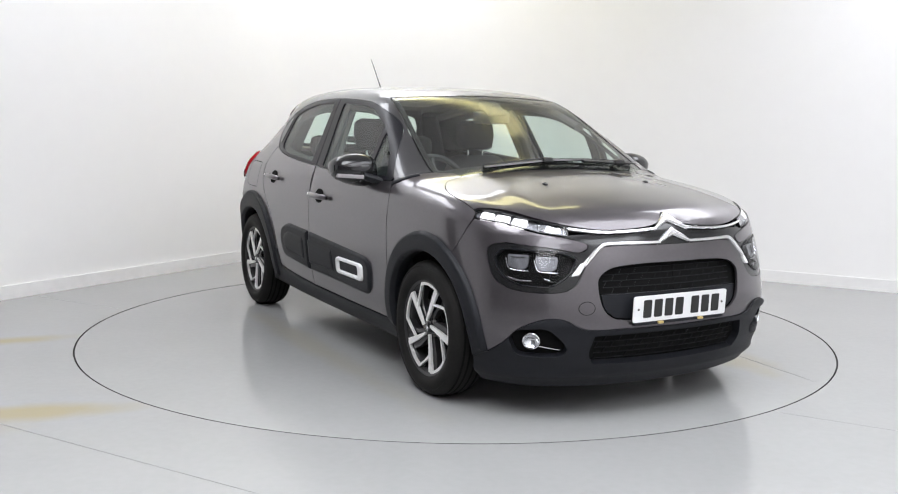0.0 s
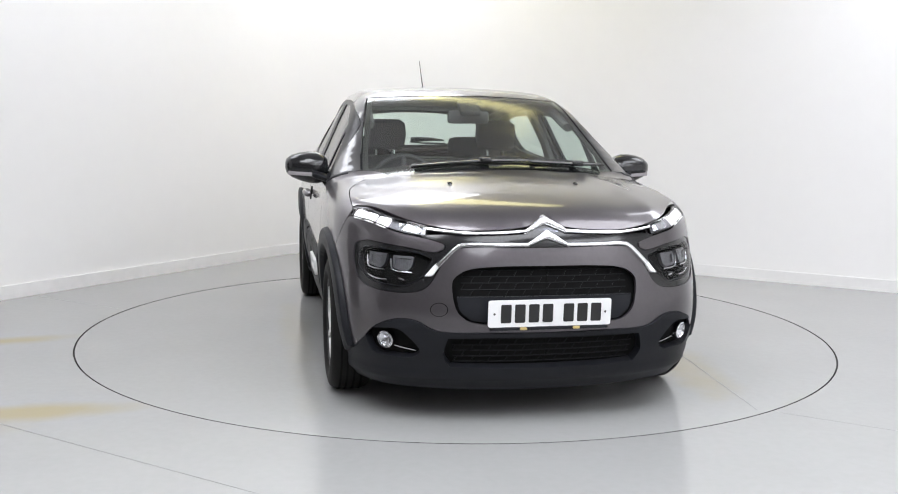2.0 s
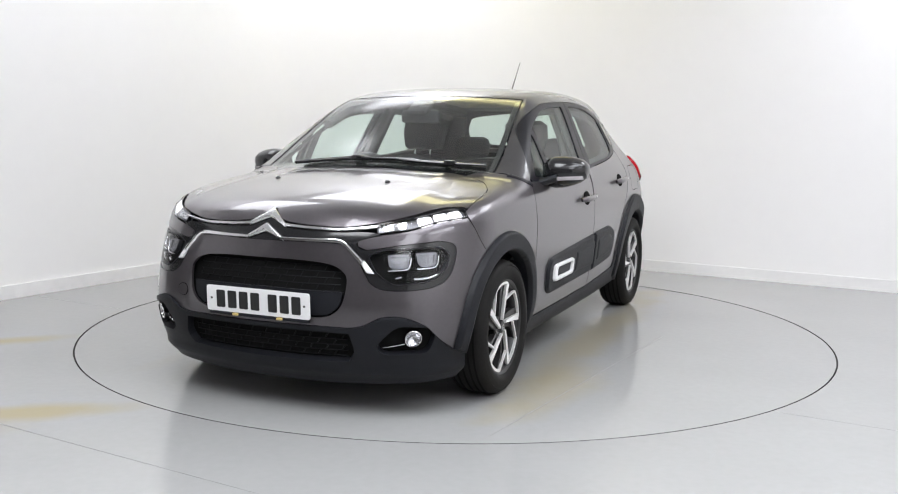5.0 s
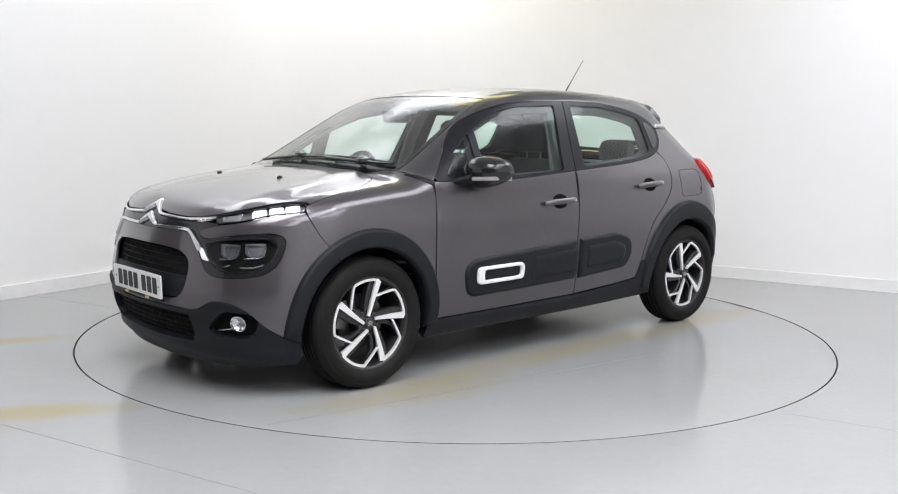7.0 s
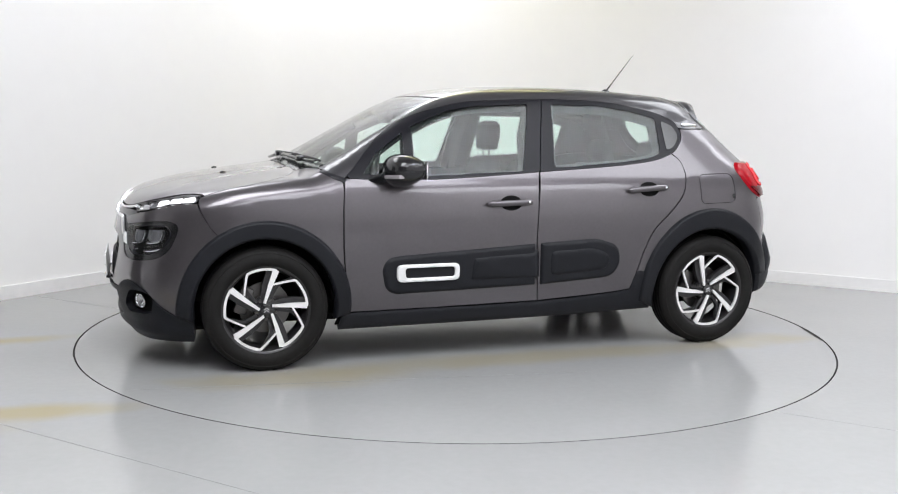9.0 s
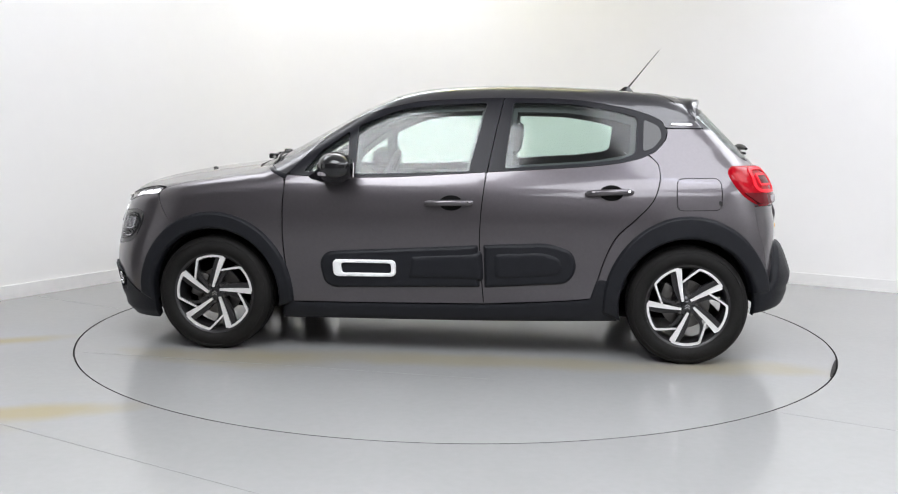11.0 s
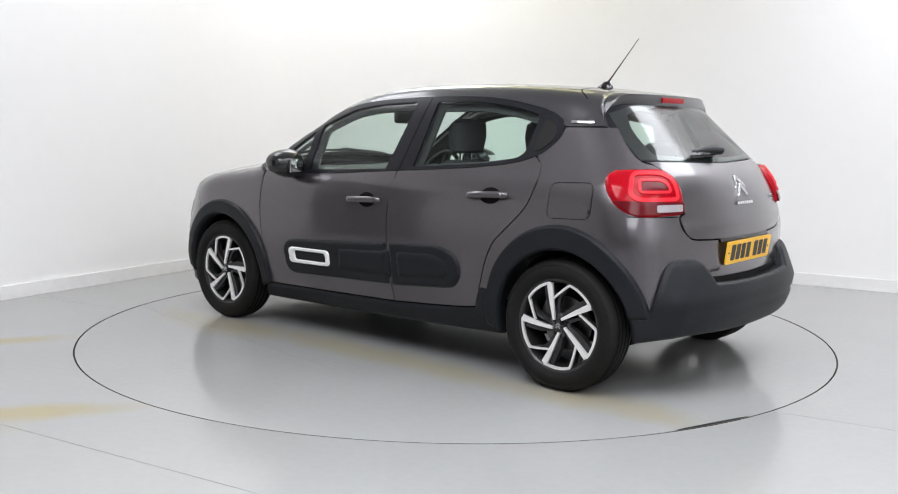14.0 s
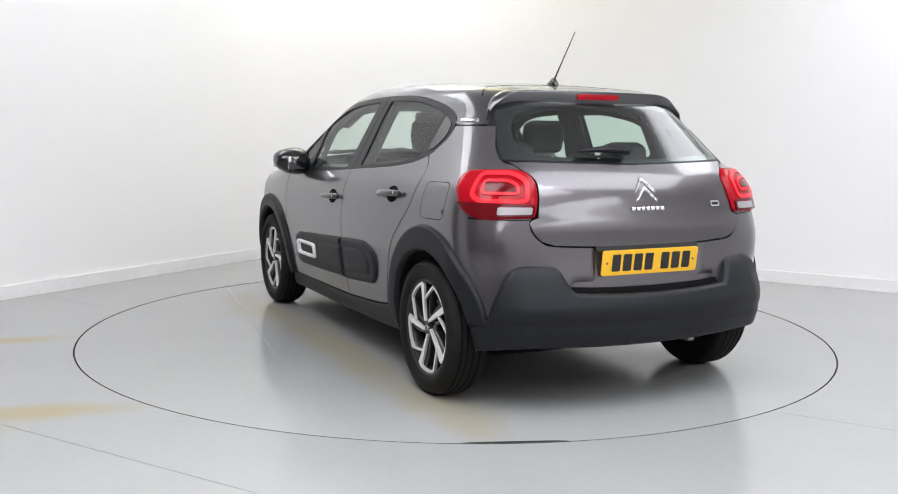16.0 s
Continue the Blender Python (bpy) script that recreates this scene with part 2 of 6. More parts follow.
# ---- the studio ----
def studio():
    # one sheet of floor with a round pit for the turntable
    bm = bmesh.new()
    n, r_pit = 160, 2.2095
    ring = [(r_pit * math.cos(2 * math.pi * i / n), r_pit * math.sin(2 * math.pi * i / n)) for i in range(n)]
    inner = [bm.verts.new((x, y, 0)) for x, y in ring]
    rim = []
    inv = ROOM.inverted()
    for x, y in ring:
        p = inv @ Vector((x, y, 0))
        c = inv @ Vector((0, 0, 0))
        d = (p - c).normalized()
        k = min(((ROOM_X - c.x) / d.x if d.x > 0 else -c.x / d.x) if abs(d.x) > 1e-6 else 99,
                ((-c.y) / d.y if d.y > 0 else (-ROOM_Y - c.y) / d.y) if abs(d.y) > 1e-6 else 99)
        rim.append(bm.verts.new(ROOM @ (c + d * (k + 0.15))))
    for i in range(n):
        j = (i + 1) % n
        bm.faces.new((inner[i], rim[i], rim[j], inner[j]))
    bmesh.ops.recalc_face_normals(bm, faces=bm.faces[:])
    tagged(link("floor", bm, FLOOR, smooth=False), "light grey painted studio floor with faint ochre tyre stains", "floor", kind="structure")
    # pit wall and bottom are coloured black to keep the gap dark
    bm = bmesh.new()
    up = [bm.verts.new((x, y, -0.0005)) for x, y in ring]
    low = [bm.verts.new((x, y, -0.06)) for x, y in ring]
    for i in range(n):
        bm.faces.new((low[i], up[i], up[(i + 1) % n], low[(i + 1) % n]))
    tagged(link("pit_wall", bm, GAP_BLACK), "wall of the turntable pit, blackened for the shade in the gap", "floor", kind="structure")
    bm = bmesh.new()
    bmesh.ops.create_circle(bm, cap_ends=True, segments=96, radius=2.3, matrix=Matrix.Translation((0, 0, -0.06)))
    tagged(link("pit", bm, GAP_BLACK, smooth=False), "pit bottom under the turntable, blackened for the shade in the gap", "floor", kind="structure")
    # walls with a rounded far corner
    rc, th = 1.25, 0.15
    line = [(ROOM_X, 0.0), (rc, 0.0)] + [(rc - rc * math.sin(a), -rc + rc * math.cos(a)) for a in (math.pi / 2 * i / 24 for i in range(1, 24))] + [(0.0, -rc), (0.0, -ROOM_Y)]

    def wall(name, pts, z0, z1, material, grow, label, cat):
        bm = bmesh.new()
        cols = []
        for i, (x, y) in enumerate(pts):
            a, b = Vector(pts[max(i - 1, 0)]), Vector(pts[min(i + 1, len(pts) - 1)])
            d = (b - a).normalized()
            nrm = Vector((d.y, -d.x))  # outwards
            o = Vector((x, y)) + nrm * grow[1]
            q = Vector((x, y)) + nrm * grow[0]
            cols.append([bm.verts.new(ROOM @ Vector((*p, z))) for p, z in ((q, z0), (q, z1), (o, z1), (o, z0))])
        for a, b in zip(cols, cols[1:]):
            for k in range(4):
                bm.faces.new((a[k], a[(k + 1) % 4], b[(k + 1) % 4], b[k]))
        bm.faces.new(cols[0])
        bm.faces.new(cols[-1][::-1])
        bmesh.ops.recalc_face_normals(bm, faces=bm.faces[:])
        return tagged(link(name, bm, material), label, cat, kind="structure")

    wall("wall_back", line, 0.0, ROOM_Z, WALL_WHITE, (0.0, th), "plain white painted studio wall with a rounded corner", "wall")
    wall("baseboard", line[:-1] + [(0.0, -5.328)], 0.0, 0.095, SKIRT_WHITE, (-0.016, -0.001), "scuffed white skirting board along the studio wall", "baseboard")
    wall("wall_front", [(0.0, -ROOM_Y), (ROOM_X, -ROOM_Y)], 0.0, ROOM_Z, WALL_GREY, (0.0, th), "plain grey painted studio wall behind the camera", "wall")
    wall("wall_side", [(ROOM_X, -ROOM_Y), (ROOM_X, 0.0)], 0.0, ROOM_Z, WALL_WHITE, (0.0, th), "plain white painted studio side wall", "wall")
    # dark door in the side wall beside the camera
    bm = bmesh.new()
    box(bm, (0.004, -6.50, 0.005), (0.045, -5.40, 2.05), 0.004, ROOM)
    d = tagged(link("door_1", bm, DOOR_DARK, smooth=False), "dark grey closed door in the white studio wall", "door", kind="structure")
    bm = bmesh.new()
    for lo, hi in (((0.003, -5.398, 0.0), (0.06, -5.33, 2.12)), ((0.003, -6.57, 0.0), (0.06, -6.502, 2.12)), ((0.003, -6.502, 2.052), (0.06, -5.398, 2.12))):
        box(bm, lo, hi, 0.0, ROOM)
    part("door_frame", bm, DOOR_DARK, d)
    bm = bmesh.new()
    tube(bm, [ROOM @ Vector(p) for p in ((0.045, -5.50, 1.02), (0.095, -5.50, 1.02), (0.095, -5.62, 1.02))], 0.010, 8)
    part("door_handle", bm, STEEL, d)
    bm = bmesh.new()
    box(bm, (-0.2, -ROOM_Y - 0.2, ROOM_Z), (ROOM_X + 0.2, 0.2, ROOM_Z + 0.15), m=ROOM)
    tagged(link("ceiling", bm, CEIL_WHITE, smooth=False), "pale painted studio ceiling", "ceiling", kind="structure")
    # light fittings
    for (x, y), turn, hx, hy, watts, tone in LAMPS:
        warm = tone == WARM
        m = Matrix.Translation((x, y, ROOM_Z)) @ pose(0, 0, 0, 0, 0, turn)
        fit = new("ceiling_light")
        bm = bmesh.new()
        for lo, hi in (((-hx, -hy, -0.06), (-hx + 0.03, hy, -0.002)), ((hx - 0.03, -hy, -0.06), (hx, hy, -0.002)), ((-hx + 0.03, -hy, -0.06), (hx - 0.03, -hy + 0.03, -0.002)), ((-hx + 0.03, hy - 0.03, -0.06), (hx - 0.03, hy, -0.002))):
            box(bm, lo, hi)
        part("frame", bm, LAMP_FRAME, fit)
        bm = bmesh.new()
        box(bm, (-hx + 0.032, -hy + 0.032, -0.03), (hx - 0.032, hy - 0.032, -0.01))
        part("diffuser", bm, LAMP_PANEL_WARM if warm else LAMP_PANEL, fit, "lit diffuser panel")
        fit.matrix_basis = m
        tagged(fit, "short ceiling light panel, lit warm yellow" if warm else "long unseen ceiling light panel, lit cool white, its place assumed", "ceiling light", "ceiling lights of the studio")
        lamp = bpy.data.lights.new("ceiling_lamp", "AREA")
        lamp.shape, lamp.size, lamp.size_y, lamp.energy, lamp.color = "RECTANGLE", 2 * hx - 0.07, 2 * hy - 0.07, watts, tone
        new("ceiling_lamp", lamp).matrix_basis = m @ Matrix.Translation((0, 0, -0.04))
    # joints in the floor
    inv = ROOM.inverted()
    for ly, x0, x1 in ((-5.73, 0.02, ROOM_X), (-3.80, 5.13, ROOM_X), (-3.80, 0.02, 0.96)):
        bm = bmesh.new()
        box(bm, (x0, ly - 0.0018, 0.0), (x1, ly + 0.0018, 0.0008), m=ROOM)
        tagged(link("floor_joint", bm, JOINT, smooth=False), "thin dark joint in the painted floor", "floor joint", kind="structure")


def turntable():
    top = new("turntable")
    bm = bmesh.new()
    n = 200
    prof = [(0.0, 0.0), (1.2, 0.0), (2.190, 0.0), (2.2005, -0.001)]
    rings = []
    for r, z in prof[1:]:
        rings.append([bm.verts.new((r * math.cos(2 * math.pi * i / n), r * math.sin(2 * math.pi * i / n), z)) for i in range(n)])
    bm.faces.new(rings[0])
    for a, b in zip(rings, rings[1:]):
        for i in range(n):
            bm.faces.new((a[i], b[i], b[(i + 1) % n], a[(i + 1) % n]))
    bmesh.ops.recalc_face_normals(bm, faces=bm.faces[:])
    part("deck", bm, TABLE, top)
    # deck side coloured black, as the shade in the gap
    bm = bmesh.new()
    side = [[bm.verts.new((2.2005 * math.cos(2 * math.pi * i / n), 2.2005 * math.sin(2 * math.pi * i / n), z)) for i in range(n)] for z in (-0.0012, -0.05)]
    for i in range(n):
        bm.faces.new((side[0][i], side[1][i], side[1][(i + 1) % n], side[0][(i + 1) % n]))
    part("deck_rim", bm, GAP_BLACK, top, "deck side, blackened for the shade in the gap")
    # worn dark stretch of the edge
    bm = bmesh.new()
    a0, a1 = radians(EDGE_AT - 5.5), radians(EDGE_AT + 5.5)
    pts_o, pts_i = [], []
    for i in range(25):
        u = i / 24
        a = a0 + (a1 - a0) * u
        w = 0.018 * math.sin(math.pi * u) ** 0.6 + 0.002
        pts_o.append(bm.verts.new((2.2005 * math.cos(a), 2.2005 * math.sin(a), 0.0012)))
        pts_i.append(bm.verts.new(((2.2005 - w) * math.cos(a), (2.2005 - w) * math.sin(a), 0.0012)))
    for i in range(24):
        bm.faces.new((pts_i[i], pts_o[i], pts_o[i + 1], pts_i[i + 1]))
    part("edge_scrape", bm, GAP_BLACK, top, "dark worn stretch of the rim")
    bm = bmesh.new()
    d = (Vector((1.93, 0.965, 0)) - Vector((-0.3, 1.225, 0)))
    box(bm, (0, -0.0018, 0.0), (d.length, 0.0018, 0.0009), m=Matrix.Translation((-0.3, 1.225, 0)) @ Matrix.Rotation(math.atan2(d.y, d.x), 4, "Z"))
    part("deck_joint", bm, JOINT, top)
    tagged(top, "flush round grey turntable with tyre stains, carrying the car", "turntable")
    return top


EDGE_AT = 159.7


# ---- the car's outer surface: x forward, y left, z up, origin on the floor midway between the axles ----
def smax(a, b, k):
    h = np.maximum(k - np.abs(a - b), 0) / k
    return np.maximum(a, b) + h * h * k * 0.25


def spline(t, xs, ys):
    """A smooth curve through knots (monotone-ish cubic)."""
    xs, ys = np.asarray(xs, float), np.asarray(ys, float)
    d = np.diff(ys) / np.diff(xs)
    m = np.concatenate([[d[0]], (d[:-1] + d[1:]) / 2, [d[-1]]])
    flat = d[:-1] * d[1:] <= 0
    m[1:-1][flat] = 0
    t = np.clip(t, xs[0], xs[-1])
    i = np.clip(np.searchsorted(xs, t) - 1, 0, len(xs) - 2)
    h = xs[i + 1] - xs[i]
    u = (t - xs[i]) / h
    return ((2 * u**3 - 3 * u**2 + 1) * ys[i] + (u**3 - 2 * u**2 + u) * h * m[i]
            + (-2 * u**3 + 3 * u**2) * ys[i + 1] + (u**3 - u**2) * h * m[i + 1])


TOP_X = [-1.62, -1.50, -1.17, -0.76, -0.30, 0.00, 0.16, 0.32, 0.46, 0.75, 1.06, 1.14, 1.22, 1.42, 1.60, 1.74, 1.84, 1.91, 1.96]
TOP_Z = [1.345, 1.378, 1.430, 1.464, 1.475, 1.466, 1.452, 1.421, 1.371, 1.217, 1.050, 1.020, 1.009, 0.982, 0.953, 0.922, 0.893, 0.864, 0.830]
NOSE_Z = [0.12, 0.20, 0.28, 0.36, 0.46, 0.56, 0.66, 0.76, 0.82, 0.87, 0.95]
NOSE_X = [1.90, 1.955, 1.995, 2.015, 2.020, 2.010, 1.995, 1.970, 1.950, 1.920, 1.86]
TAIL_Z = [0.15, 0.25, 0.40, 0.55, 0.70, 0.85, 0.95, 1.01, 1.05, 1.085, 1.20, 1.34, 1.45]
TAIL_X = [1.80, 1.84, 1.855, 1.838, 1.812, 1.800, 1.770, 1.728, 1.690, 1.655, 1.540, 1.398, 1.29]
SIDE_Z = [0.12, 0.20, 0.28, 0.36, 0.50, 0.62, 0.74, 0.84, 0.92, 0.97, 1.02, 1.10, 1.20, 1.30, 1.38, 1.48]
SIDE_Y = [0.74, 0.782, 0.802, 0.820, 0.838, 0.849, 0.852, 0.843, 0.826, 0.806, 0.782, 0.744, 0.698, 0.651, 0.608, 0.545]


def ramp(v, a, b):
    t = np.clip((v - a) / (b - a), 0, 1)
    return t * t * (3 - 2 * t)


def body(p, tail=True):
    """Negative inside the car's skin, about metres outside it."""
    x, a, z = p[..., 0], np.abs(p[..., 1]), p[..., 2]
    side = spline(z, SIDE_Z, SIDE_Y)
    b = np.minimum(a, 0.9)
    back = np.maximum(-0.3 - x, 0)
    side = side - back**2 * np.clip(0.012 + (z - 0.97) * 0.20, 0.012, 0.075)
    fore = np.maximum(x - 0.85, 0)
    side = side - fore**2 * (0.012 + 0.033 * ramp(z, 0.35, 0.65))
    g_side = (a - side) * (1.0 - 0.09 * ramp(z, 0.92, 1.02))
    xs = x + 0.20 * b * b
    g_top = z - spline(xs, TOP_X, TOP_Z) + 0.085 * b * b
    slope = 0.97 - 0.10 * ramp(xs, 0.20, 0.42) * (1 - ramp(xs, 1.02, 1.22))
    g_top = g_top * slope
    g_nose = (x - spline(z, NOSE_Z, NOSE_X) + (0.40 + 0.09 * ramp(z, 0.50, 0.80)) * b**2.5) * 0.93
    g_tail = (-x - spline(z, TAIL_Z, TAIL_X) + (0.29 - 0.06 * np.exp(-(((z - 0.72) / 0.10) ** 2))) * b**2.5) * (0.97 - 0.23 * ramp(z, 0.98, 1.12))
    g = smax(g_side, g_nose, 0.22)
    if tail:
        g = smax(g, g_tail, 0.16)
    g = smax(g, g_top, 0.07)
    return g


SEG, ARC = 1.1, 1.2  # straight half-length of the inner line, unrolled length of each end's quarter turn


def along(o, d, far=1.6, tail=True):
    lo, hi = np.zeros(len(o)), np.full(len(o), far)
    for _ in range(34):
        mid = (lo + hi) / 2
        out = body(o + d * mid[:, None], tail) > 0
        hi, lo = np.where(out, mid, hi), np.where(out, lo, mid)
    return o + d * lo[:, None]


def from_side(q):
    """(s, z) of the unrolled flank, nose and tail -> places on the left half of the skin (s: -2.3 tail ... 2.3 nose)."""
    s, z = q[:, 0], q[:, 1]
    c = np.clip(s, -SEG, SEG)
    phi = (s - c) / ARC * np.pi / 2
    o = np.stack([c, np.zeros_like(s), z], 1)
    d = np.stack([np.sin(phi), np.cos(phi), np.zeros_like(s)], 1)
    return along(o, d)


def from_top(q):
    """(x, y) seen from above -> places on the skin."""
    o = np.stack([q[:, 0], q[:, 1], np.full(len(q), 0.6)], 1)
    return along(o, np.tile(np.array([0.0, 0.0, 1.0]), (len(q), 1)))


def grad(p, e=2e-3):
    n = np.stack([body(p + v) - body(p - v) for v in np.eye(3) * e], 1)
    return n / np.maximum(np.linalg.norm(n, axis=1, keepdims=True), 1e-9)


BIG = math.pi / 2


def from_nose(q):
    """(u, z) round the nose, u from the centre, left positive."""
    p = from_side(np.stack([2.3 - np.abs(q[:, 0]), q[:, 1]], 1))
    p[:, 1] *= np.where(q[:, 0] < 0, -1, 1)
    return p


def from_tail(q):
    p = from_side(np.stack([np.abs(q[:, 0]) - 2.3, q[:, 1]], 1))
    p[:, 1] *= np.where(q[:, 0] < 0, -1, 1)
    return p


def from_roll(q, z0=0.6, k=0.8):
    """(x, turn) about a fore-and-aft axis at height z0."""
    a = q[:, 1] / k
    o = np.stack([q[:, 0], np.zeros(len(q)), np.full(len(q), z0)], 1)
    return along(o, np.stack([np.zeros(len(q)), np.cos(a), np.sin(a)], 1))


def as_roll(p, z0=0.6, k=0.8):
    return np.stack([p[:, 0], np.arctan2(p[:, 2] - z0, p[:, 1]) * k], 1)


def from_hood(q):
    """(turn, y) about a crosswise axis inside the engine bay."""
    a = q[:, 0] / 0.6
    o = np.stack([np.full(len(q), 1.2), q[:, 1], np.full(len(q), 0.55)], 1)
    return along(o, np.stack([np.cos(a), np.zeros(len(q)), np.sin(a)], 1))


def as_hood(p):
    return np.stack([np.arctan2(p[:, 2] - 0.55, p[:, 0] - 1.2) * 0.6, p[:, 1]], 1)


def as_side(p):
    x, y = p[:, 0], np.abs(p[:, 1])
    c = np.clip(x, -SEG, SEG)
    return np.stack([c + np.sign(x) * ARC * np.arctan2(np.abs(x - c), y) / BIG, p[:, 2]], 1)


def lift(q, how):
    return how(np.asarray(q, float))


def curve(pts, step=0.02):
    """A smooth open curve through the points."""
    p = np.asarray(pts, float)
    if len(p) < 3:
        n = max(2, int(np.linalg.norm(p[1] - p[0]) / step) + 1)
        return p[0] + (p[1] - p[0]) * np.linspace(0, 1, n)[:, None]
    e = np.vstack([2 * p[0] - p[1], p, 2 * p[-1] - p[-2]])
    out = []
    for i in range(1, len(e) - 2):
        n = max(2, int(np.linalg.norm(e[i + 1] - e[i]) / step) + 1)
        t = np.linspace(0, 1, n, endpoint=False)[:, None]
        a, b, c, d = e[i - 1], e[i], e[i + 1], e[i + 2]
        out.append(0.5 * (2 * b + (c - a) * t + (2 * a - 5 * b + 4 * c - d) * t**2 + (3 * b - 3 * c + d - a) * t**3))
    return np.vstack(out + [p[-1:]])


def loop(*curves):
    """Join open curves into one closed outline."""
    pts = np.vstack([curve(c) for c in curves])
    keep = [0]
    for i in range(1, len(pts)):
        if np.linalg.norm(pts[i] - pts[keep[-1]]) > 1e-3:
            keep.append(i)
    pts = pts[keep]
    return pts[:-1] if np.linalg.norm(pts[0] - pts[-1]) < 1e-3 else pts


def rounded(pts, r, step=0.02):
    """A closed polygon with rounded corners."""
    p = np.asarray(pts, float)
    n, out = len(p), []
    for i in range(n):
        a, b, c = p[i - 1], p[i], p[(i + 1) % n]
        ri = r[i] if isinstance(r, (list, tuple)) else r
        u, v = a - b, c - b
        lu, lv = np.linalg.norm(u), np.linalg.norm(v)
        d = min(ri, lu * 0.48, lv * 0.48)
        s, e = b + u / lu * d, b + v / lv * d
        for t in np.linspace(0, 1, 7 if d > 0.004 else 2):
            out.append((1 - t) ** 2 * s + 2 * t * (1 - t) * b + t * t * e)
    out = np.array(out)
    res = []
    for i in range(len(out)):
        a, b = out[i], out[(i + 1) % len(out)]
        k = max(1, int(np.linalg.norm(b - a) / step))
        res += [a + (b - a) * j / k for j in range(k)]
    res = np.array(res)
    return res[np.linalg.norm(res - np.roll(res, 1, 0), axis=1) > 5e-4]


def sym(half):
    """A closed outline from its left half (u > 0), from top centre to bottom centre."""
    h = np.asarray(half, float)
    m = h[::-1] * np.array([-1, 1])
    pts = np.vstack([h, m])
    return pts[np.linalg.norm(pts - np.roll(pts, 1, 0), axis=1) > 1e-4]


def area2(p):
    q = np.roll(p, -1, 0)
    return float((p[:, 0] * q[:, 1] - q[:, 0] * p[:, 1]).sum() / 2)


def inset(p, d):
    """Move a closed outline inwards by d."""
    if not d:
        return p
    t = np.roll(p, -1, 0) - np.roll(p, 1, 0)
    t /= np.maximum(np.linalg.norm(t, axis=1, keepdims=True), 1e-9)
    n = np.stack([-t[:, 1], t[:, 0]], 1) * (1 if area2(p) > 0 else -1)
    return p + n * d


def inside(pts, poly):
    x, y = pts[:, 0], pts[:, 1]
    hit = np.zeros(len(pts), bool)
    for (x0, y0), (x1, y1) in zip(poly, np.roll(poly, -1, 0)):
        c = (y0 > y) != (y1 > y)
        if c.any():
            hit ^= c & (x < (x1 - x0) * (y - y0) / (y1 - y0 if y1 != y0 else 1e-12) + x0)
    return hit


def edge_distance(pts, polys):
    best = np.full(len(pts), 9.0)
    for poly in polys:
        for a, b in zip(poly, np.roll(poly, -1, 0)):
            ab = b - a
            t = np.clip(((pts - a) @ ab) / max(ab @ ab, 1e-12), 0, 1)
            best = np.minimum(best, np.linalg.norm(pts - a - t[:, None] * ab, axis=1))
    return best


